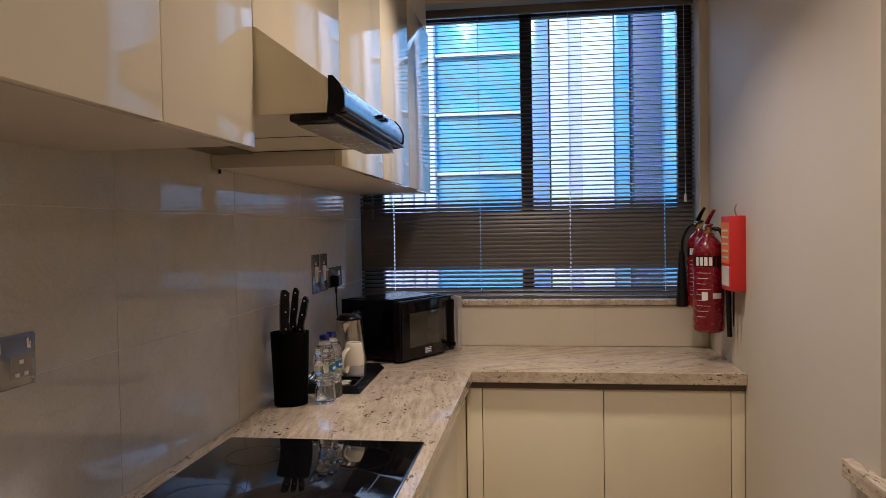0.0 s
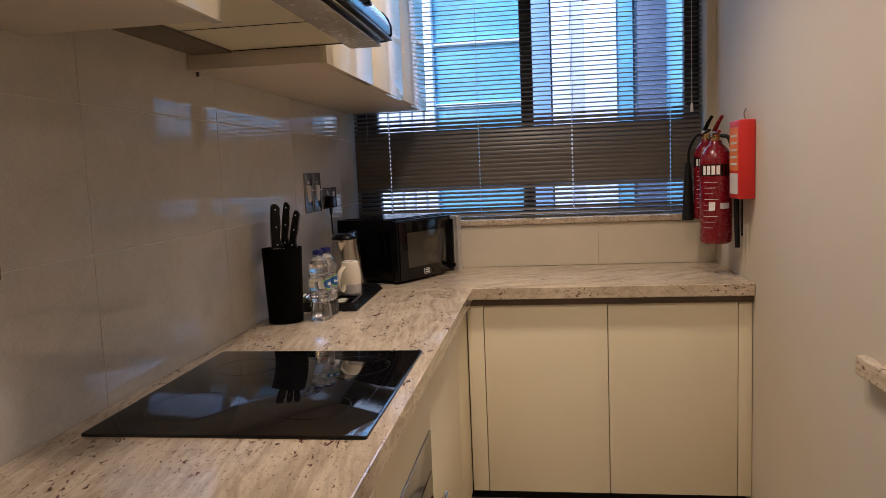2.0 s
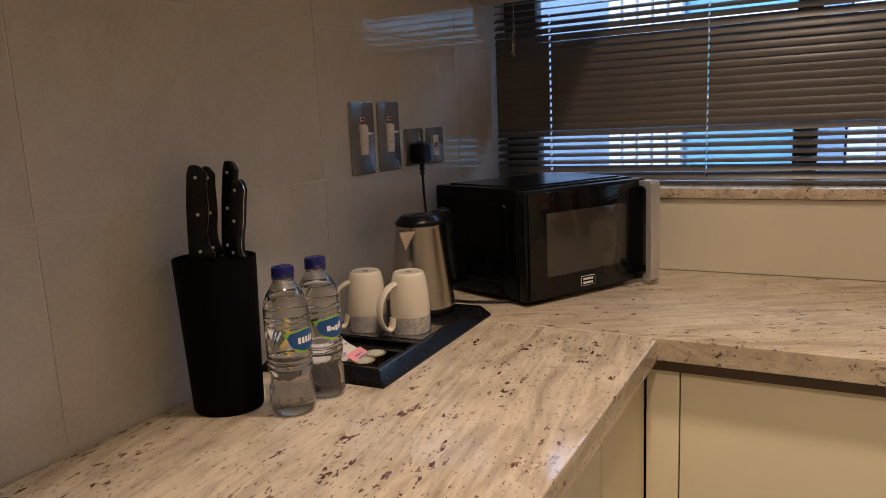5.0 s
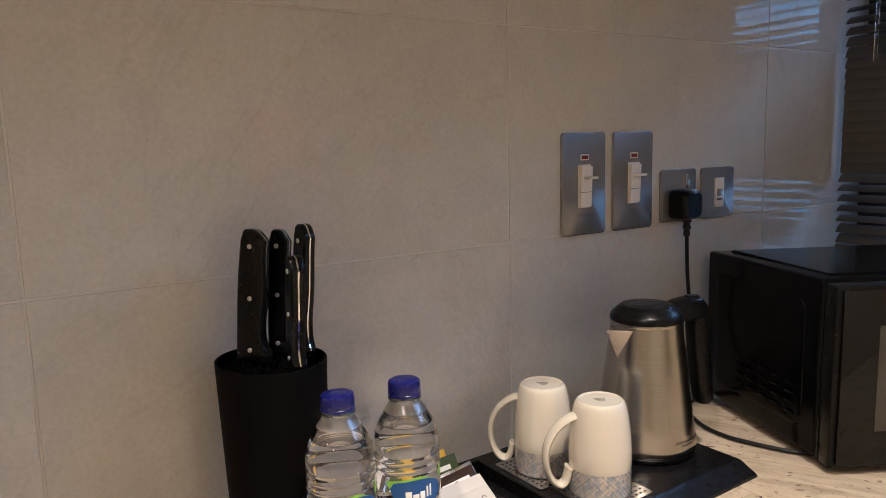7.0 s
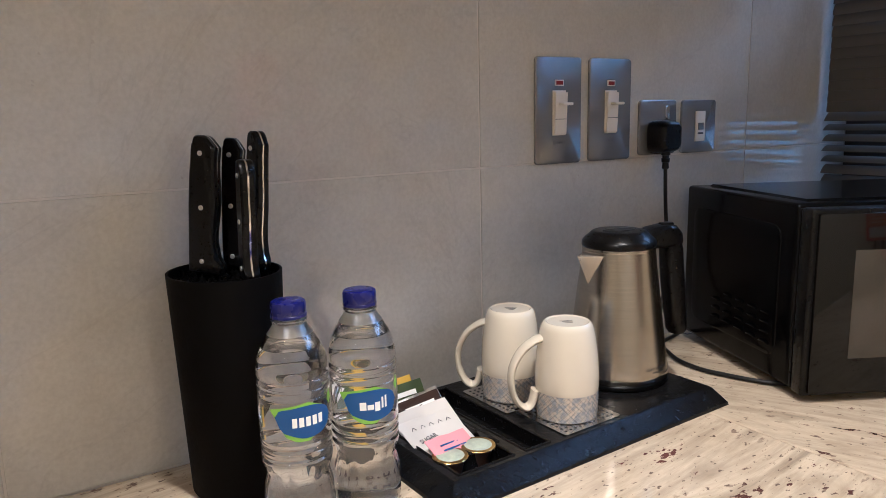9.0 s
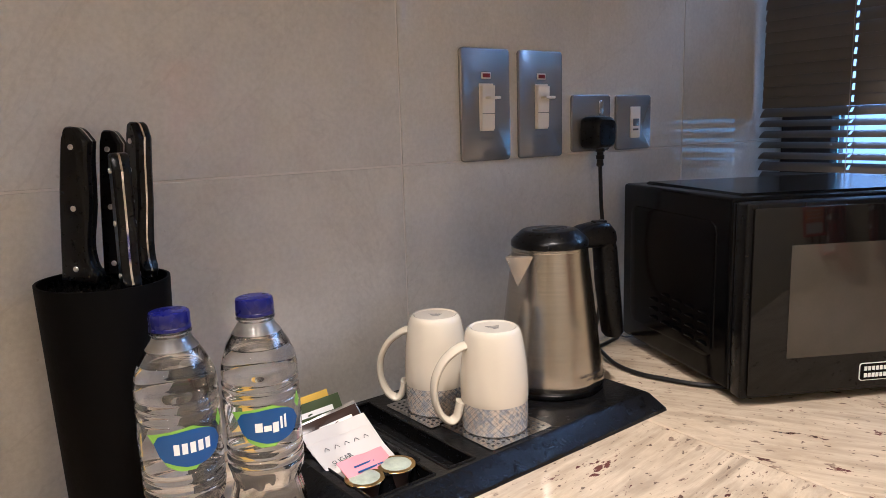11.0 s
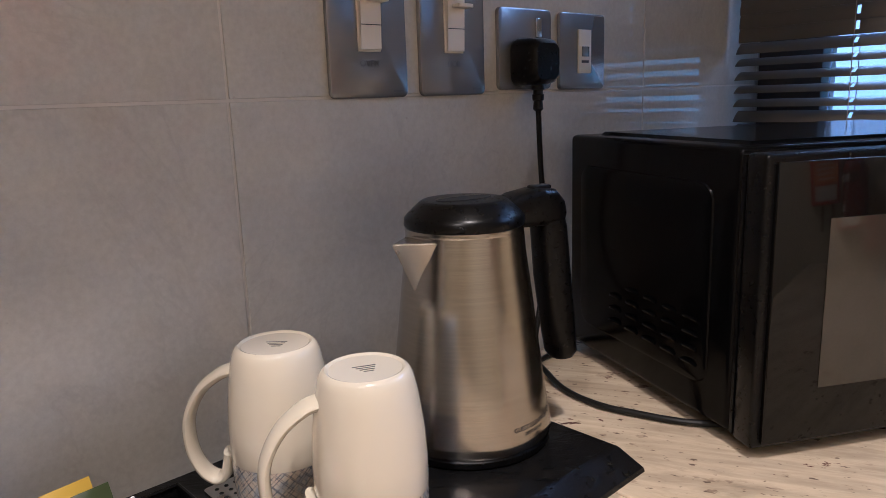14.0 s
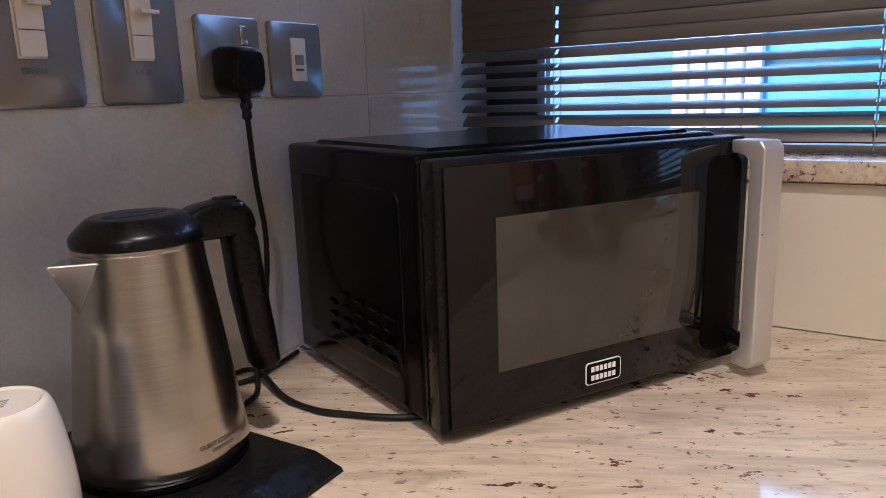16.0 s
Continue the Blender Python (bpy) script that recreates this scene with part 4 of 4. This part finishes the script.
# ---- bottles ----
def bottle(x, y, deg, arabic):
    t = thing("water_bottle", "full clear plastic water bottle with a blue cap and blue-green label", "bottle", Matrix.Translation((x, y, CT)) @ pose(0, 0, 0, 0, 0, deg), "water bottles")
    t.scale = (1.08, 1.08, 1.025)
    part("droplet_mist", lathe([(0.0200, 0.1900), (0.0154, 0.1968), (0.0142, 0.1998)], 48, None, False, False), MIST, t, "band of fine droplets")
    prof = [(0.026, 0.001), (0.0305, 0.004), (0.0320, 0.010), (0.0320, 0.036), (0.0308, 0.044), (0.0285, 0.052), (0.0282, 0.056), (0.0308, 0.063), (0.0318, 0.070)]
    z = 0.072
    while z < 0.155:
        if not 0.097 < z < 0.126:
            prof += [(0.0318, z), (0.0314, z + 0.0006), (0.0304, z + 0.0016), (0.0304, z + 0.0024), (0.0314, z + 0.0034), (0.0318, z + 0.0040)]
        z += 0.0085
    prof += [(0.0314, 0.160), (0.0296, 0.170), (0.0252, 0.181), (0.0192, 0.191), (0.0150, 0.197), (0.0138, 0.200), (0.0134, 0.208)]
    seg, rings = 60, []
    for r, z in prof:
        flute = 0.0016 if 0.012 < z < 0.068 else 0.0
        rings.append([(((r - flute * (1 + math.cos(12 * a)) * 0.5) * math.cos(a)), ((r - flute * (1 + math.cos(12 * a)) * 0.5) * math.sin(a)), z) for a in [2 * math.pi * k / seg for k in range(seg)]])
    bm = loft(rings)
    bmesh.ops.recalc_face_normals(bm, faces=bm.faces)
    # air space above the water
    cav = lathe([(0.0, 0.1780), (0.0248, 0.1780), (0.0255, 0.1792), (0.0183, 0.191), (0.0142, 0.197), (0.0128, 0.200), (0.0124, 0.2075)], seg, None, False, True)
    bmesh.ops.recalc_face_normals(cav, faces=cav.faces)
    bmesh.ops.reverse_faces(cav, faces=cav.faces)
    tmp = bpy.data.meshes.new("cavity")
    cav.to_mesh(tmp)
    cav.free()
    bm.from_mesh(tmp)
    bpy.data.meshes.remove(tmp)
    for f in bm.faces:
        f.smooth = True
    me = bpy.data.meshes.new("body")
    bm.to_mesh(me)
    bm.free()
    me.materials.append(PET)
    ob = new("body", me)
    ob.parent = t
    cap = lathe([(0.0148, 0.2050), (0.0157, 0.2055), (0.0157, 0.2078), (0.0153, 0.2082), (0.0155, 0.2087), (0.0154, 0.2175), (0.0148, 0.2197), (0.0136, 0.2205)], 60)
    part("cap", cap, BLUECAP, t, "blue ribbed screw cap")
    part("neck_ring", lathe([(0.0137, 0.2015), (0.0160, 0.2022), (0.0160, 0.2034), (0.0137, 0.204)], 40, None, False, False), PET, t)

    def wrap(nm, outline, z, r, material, lab=""):
        bmw = bm_new()
        n = 14
        cols = []
        xs = [q[0] for q in outline]
        for k in range(n + 1):
            u = min(xs) + (max(xs) - min(xs)) * (0.001 + 0.998 * k / n)
            hits = []
            for p, q in zip(outline, outline[1:] + outline[:1]):
                if (p[0] - u) * (q[0] - u) <= 0 and p[0] != q[0]:
                    hits.append(p[1] + (q[1] - p[1]) * (u - p[0]) / (q[0] - p[0]))
            lo, hi = min(hits), max(hits)
            a = u / r
            cols.append([bmw.verts.new((r * math.cos(a), r * math.sin(a), z + v)) for v in (lo, hi + 1e-5)])
        for p, q in zip(cols, cols[1:]):
            bmw.faces.new((p[0], q[0], q[1], p[1]))
        return part(nm, bmw, material, t, lab)

    oval = [(0.0250 * math.cos(a) - (0.004 if math.cos(a) < -0.7 else 0), 0.0155 * math.sin(a) + (0.006 * max(0.0, -math.cos(a)) ** 3)) for a in [2 * math.pi * k / 24 for k in range(24)]]
    leaf = [(-0.031, 0.013), (-0.016, 0.0155), (0.004, 0.0185), (0.018, 0.0125), (0.012, -0.006), (0.006, -0.0185), (-0.008, -0.018), (-0.018, -0.012), (-0.024, 0.002)]
    wrap("label_leaf", leaf, 0.114, 0.0321, LGREEN, "green leaf print")
    wrap("label_oval", [(x + 0.003, y) for x, y in oval], 0.114, 0.0324, LBLUE, "blue oval print")
    if arabic:
        strokes = ((-0.014, -0.008, -0.004, 0.004), (-0.007, -0.001, -0.004, 0.001), (0.0, 0.005, -0.006, 0.003), (0.0065, 0.0085, -0.004, 0.007), (0.0100, 0.0120, -0.004, 0.008))
    else:
        strokes = tuple((-0.014 + 0.006 * k, -0.0098 + 0.006 * k, -0.004, 0.005) for k in range(5))
    for x0, x1, z0, z1 in strokes:
        wrap("label_stroke", [(x0 + 0.003, z0), (x1 + 0.003, z0), (x1 + 0.003, z1), (x0 + 0.003, z1)], 0.114, 0.0326, INKW)
    wrap("label_drop", [(0.026, 0.014), (0.030, 0.024), (0.034, 0.014), (0.030, 0.008)], 0.114, 0.0322, LGREEN)


bottle(-0.628, 2.286, -6, False)
bottle(-0.625, 2.359, -14, True)

# ---- knife block ----
def knife_block():
    t = thing("knife_block", "matt black round knife block with a bristle top", "knife block", Matrix.Translation((-0.737, 2.259, CT)) @ pose(0, 0, 0, 0, 0, 20))

    def oval(a, b, z):
        return [(a * math.cos(2 * math.pi * k / 56), b * math.sin(2 * math.pi * k / 56), z) for k in range(56)]

    part("shell", loft([oval(0.053, 0.047, 0), oval(0.0545, 0.0485, 0.003), oval(0.063, 0.056, 0.236), oval(0.063, 0.056, 0.240), oval(0.0605, 0.0535, 0.240), oval(0.0600, 0.0530, 0.229)]), BLACKM, t, "", 40)
    bm = bm_new()
    rnd = random.Random(4)
    for k in range(420):
        a, q = rnd.uniform(0, 6.283), math.sqrt(rnd.random())
        x, y, r = 0.058 * q * math.cos(a), 0.051 * q * math.sin(a), 0.0011
        lean = (rnd.uniform(-.002, .002), rnd.uniform(-.002, .002))
        top = 0.2325 + rnd.uniform(0, 0.004)
        loft([[(x + r * math.cos(b), y + r * math.sin(b), 0.2285) for b in (0, 2.1, 4.2)], [(x + lean[0] + r * math.cos(b), y + lean[1] + r * math.sin(b), top) for b in (0, 2.1, 4.2)]], bm)
    tagged(part("bristles", bm, BLACKM, t, "", 0), kind="stuff")


def knife(x, y, z, lx, ly, turn, length, rivets, wide=0.0128):
    """Handle grips run up from the bristles; turn is the way the blade's flat faces."""
    t = thing("kitchen_knife", "kitchen knife with riveted black handle in the block", "knife", Matrix.Translation((x, y, z)) @ pose(0, 0, 0, lx, ly, turn), "knives")
    w, th = wide, 0.0056
    low = [(-w, 0.002), (-w * 0.98, length * 0.3), (-w * 0.92, length * 0.6), (-w * 0.72, length * 0.9), (-w * 0.62, length - 0.008)]
    cap = [(-w * 0.62, length - 0.008), (-w * 0.50, length - 0.002), (-w * 0.2, length), (w * 0.35, length - 0.002), (w * 0.95, length - 0.013)]
    high = [(w * 0.95, length - 0.013), (w * 0.86, length * 0.78), (w * 0.88, length * 0.5), (w * 0.66, length * 0.26), (w * 0.86, length * 0.12), (w * 1.22, 0.008), (w * 1.05, 0.0)]
    side = []
    for run in (low, cap, high):
        side += [(p.x, p.z) for p in smooth_path([(a, 0, b) for a, b in run], 3)][:-1]
    side.append((w * 1.05, 0.0))
    for s0 in (-1, 1):
        rings = [[(a, s0 * 0.0009, b) for a, b in side], [(a, s0 * (th), b) for a, b in side], [(a * 0.84, s0 * (th + 0.0020), 0.002 + b * 0.975) for a, b in side]]
        grip = part("grip", loft(rings), BLACKP, t, "", 40)
        for rz in rivets:
            part("rivet", moved(lathe([(0.0026, 0), (0.0026, 0.0012), (0.0018, 0.0018)], 14), Matrix.Translation((0, s0 * (th + 0.0018), rz * length)) @ pose(0, 0, 0, -90 * s0, 0, 0)), SILVER, t)
    tang = [(a * 1.02, b) for a, b in side]
    part("tang", loft([[(a, yy, b) for a, b in tang] for yy in (-0.0009, 0.0009)]), CHROME, t, "bright steel tang")
    part("blade", loft([[(a, yy, b) for a, b in ((-w * 0.9, -0.16), (w * 1.2, -0.14), (w * 1.5, 0.001), (-w * 0.7, 0.001))] for yy in (-0.0008, 0.0008)]), CHROME, t)


knife_block()
kz = CT + 0.238
knife(-0.7470, 2.2435, kz, -4, 1.5, 40, 0.142, (0.09, 0.48, 0.87), 0.0172)
knife(-0.7570, 2.278, kz, -3, 1, 44, 0.138, (0.09, 0.48, 0.87))
knife(-0.7070, 2.276, kz - 0.004, 1, 11, -4, 0.124, (0.1, 0.5, 0.88))
knife(-0.7390, 2.296, kz, -1, 5, 12, 0.145, (0.1, 0.5, 0.88))

# ---- cables ----
single("kettle_cable", tube([(WX + 0.022, 3.014, 1.205), (WX + 0.023, 3.017, 1.13), (WX + 0.026, 3.022, 1.06), (WX + 0.030, 3.010, 0.99), (-0.772, 2.972, 0.922), (-0.747, 2.946, 0.9055), (-0.736, 2.920, 0.9045), (-0.725, 2.895, 0.9045), (-0.700, 2.8735, 0.9045)],
                            0.0032, 10, 8), RUBBER, "black mains cable hanging from the plug to the tray", "cable")
single("microwave_cable", tube([(-0.798, 3.062, 0.9045), (-0.786, 3.010, 0.9045), (-0.782, 2.968, 0.9045), (-0.795, 2.945, 0.9045), (-0.811, 2.958, 0.9045), (-0.806, 2.984, 0.9060), (-0.770, 2.976, 0.9115), (-0.712, 2.952, 0.9045), (-0.661, 2.944, 0.9045),
                                (-0.622, 2.953, 0.9045), (-0.580, 2.968, 0.9045), (-0.545, 2.992, 0.9045)], 0.0032, 10, 8), RUBBER, "black mains cable curling over the worktop beside the microwave", "cable")

# ---- fire safety ----
def extinguisher(x, y, z0, r, h, co2):
    t = thing("fire_extinguisher", "red carbon dioxide extinguisher with black discharge horn" if co2 else "red powder fire extinguisher on a wall bracket", "extinguisher", Matrix.Translation((x, y, z0)), "fire extinguishers")
    prof = [(r * 0.82, 0), (r * 0.96, 0.006), (r, 0.018), (r, h * 0.80), (r * 0.93, h * 0.86), (r * 0.72, h * 0.92), (r * 0.42, h * 0.965), (r * 0.34, h)]
    part("cylinder", lathe(prof, 48), REDP, t, "glossy red cylinder")
    part("valve", lathe([(0.017, h), (0.019, h + 0.006), (0.016, h + 0.010), (0.016, h + 0.032), (0.011, h + 0.036)], 20), BRASS, t)
    lev = BLACKP if co2 else REDP
    part("lever", tube([(0.0, 0.018, h + 0.036), (-0.004, -0.01, h + 0.046), (0.002, -0.035, h + 0.070), (0.010, -0.062, h + 0.092)], lambda u: 0.011 - 0.004 * u, 10, 5, flat=0.55), lev, t)
    part("carry_handle", tube([(0.0, 0.014, h + 0.026), (-0.01, -0.03, h + 0.026), (-0.004, -0.075, h + 0.034)], 0.008, 10, 5, flat=0.6), lev, t)
    part("gauge", moved(lathe([(0.012, 0), (0.012, 0.008), (0.010, 0.009)], 18), Matrix.Translation((-0.016, 0.0, h + 0.02)) @ pose(0, 0, 0, 0, -90, 0)), CHROME, t)
    # printed band and small print
    def printed(nm, a0, a1, z0_, z1_, material, lift=0.0004):
        bm = bm_new()
        n = 12
        rr = r + lift
        rows = [[bm.verts.new((rr * math.cos(radians(a0 + (a1 - a0) * k / n)), rr * math.sin(radians(a0 + (a1 - a0) * k / n)), z)) for k in range(n + 1)] for z in (z0_, z1_)]
        for k in range(n):
            bm.faces.new((rows[0][k], rows[0][k + 1], rows[1][k + 1], rows[1][k]))
        part(nm, bm, material, t)

    printed("name_band", -200, -20, h * 0.66, h * 0.775, BLACKP)
    for k in range(4):
        printed("name_bar", -152 + 17 * k, -140 + 17 * k, h * 0.675, h * 0.76, INKW, 0.0008)
    for k in range(9):
        z = h * (0.60 - 0.055 * k)
        printed("printed_line", -150, -95 - 9 * (k % 3), z, z + 0.0014, INKW, 0.0006)
    printed("pictogram", -128, -106, h * 0.33, h * 0.41, INKW, 0.0006)
    printed("paper_tag", -88, -52, h * 0.345, h * 0.40, PAPERW, 0.0008)
    part("bracket", box(r * 0.7, RX - x - 0.001, -0.02, 0.02, h * 0.5, h * 0.53), PLATE, t)
    if co2:
        part("hose", tube([(-0.012, -0.004, h + 0.02), (-0.045, -0.01, h + 0.012), (-0.070, 0.0, h - 0.04), (-0.074, 0.01, h - 0.10)], 0.006, 10, 6), RUBBER, t)
        part("horn", moved(lathe([(0.010, 0.0), (0.014, -0.03), (0.019, -0.12), (0.026, -0.25), (0.022, -0.25), (0.010, -0.05)], 28), pose(-0.074, 0.012, h - 0.095)), RUBBER, t)
    else:
        part("hose", tube([(0.014, -0.012, h + 0.02), (0.045, -0.03, h + 0.0), (0.062, -0.040, h - 0.12), (0.066, -0.042, h - 0.26), (0.070, -0.050, h - 0.42)], lambda u: 0.0075 + 0.003 * u, 12, 6), RUBBER, t)


extinguisher(0.772, 3.050, 1.030, 0.061, 0.405, False)
extinguisher(0.790, 3.300, 1.105, 0.052, 0.345, True)

fb = thing("fire_blanket_box", "red fire blanket box with orange printed front", "fire blanket", Matrix.Translation((RX, 2.835, 1.212)))
part("case", box(-0.058, -0.0005, 0, 0.140, 0, 0.290, 0.005), REDB, fb)
part("printed_front", box(-0.0592, -0.0582, 0.014, 0.132, 0.105, 0.265), ORANGE, fb)
part("paper_label", box(-0.0594, -0.0584, 0.02, 0.126, 0.018, 0.095), PAPERW, fb)
for k in range(5):
    part("printed_line", box(-0.0600, -0.0595, 0.03, 0.115, 0.125 + 0.026 * k, 0.133 + 0.026 * k), PAPERW, fb)
part("hook", tube([(-0.004, 0.11, 0.285), (-0.012, 0.11, 0.315), (-0.005, 0.11, 0.335)], 0.003, 8, 4), CHROME, fb)
for y in (0.05, 0.10):
    part("pull_tape", box(-0.034, -0.031, y, y + 0.012, -0.09 - y, 0.002), BLACKM, fb)

# ---- tiles ----
def tiles():
    shared = {}

    def tile(parent, w, h, m, material=TILE):
        key = (round(w, 3), round(h, 3))
        if key not in shared:
            shared[key] = mesh_of("tile", prism([(x * (w - 0.0026), y * (h - 0.0026)) for x, y in ((-.5, -.5), (.5, -.5), (.5, .5), (-.5, .5))], -0.0065, 0.0, edge=0.0006), material, 0)
        ob = new("tile", shared[key])
        ob.parent, ob.matrix_basis = parent, m

    for y0, y1 in zip(JOINTS_Y, JOINTS_Y[1:]):
        for z0, z1 in zip(JOINTS_Z, JOINTS_Z[1:]):
            tile(wall_left, y1 - y0, z1 - z0, on_wall((y0 + y1) / 2, (z0 + z1) / 2))
    for z0, z1 in ((1.83, 2.135), (2.135, 2.44), (2.44, 2.64)):
        tile(wall_left, 0.17, z1 - z0, on_wall(3.515, (z0 + z1) / 2))
    xs = [WX + 0.001, 0.34, RX - 0.001]
    for x0, x1 in zip(xs, xs[1:]):
        tile(wall_window, x1 - x0 + 0.0017, 0.195, Matrix(((1, 0, 0, (x0 + x1) / 2), (0, 0, -1, BY), (0, 1, 0, 0.9975), (0, 0, 0, 1))), TILEW)


tiles()
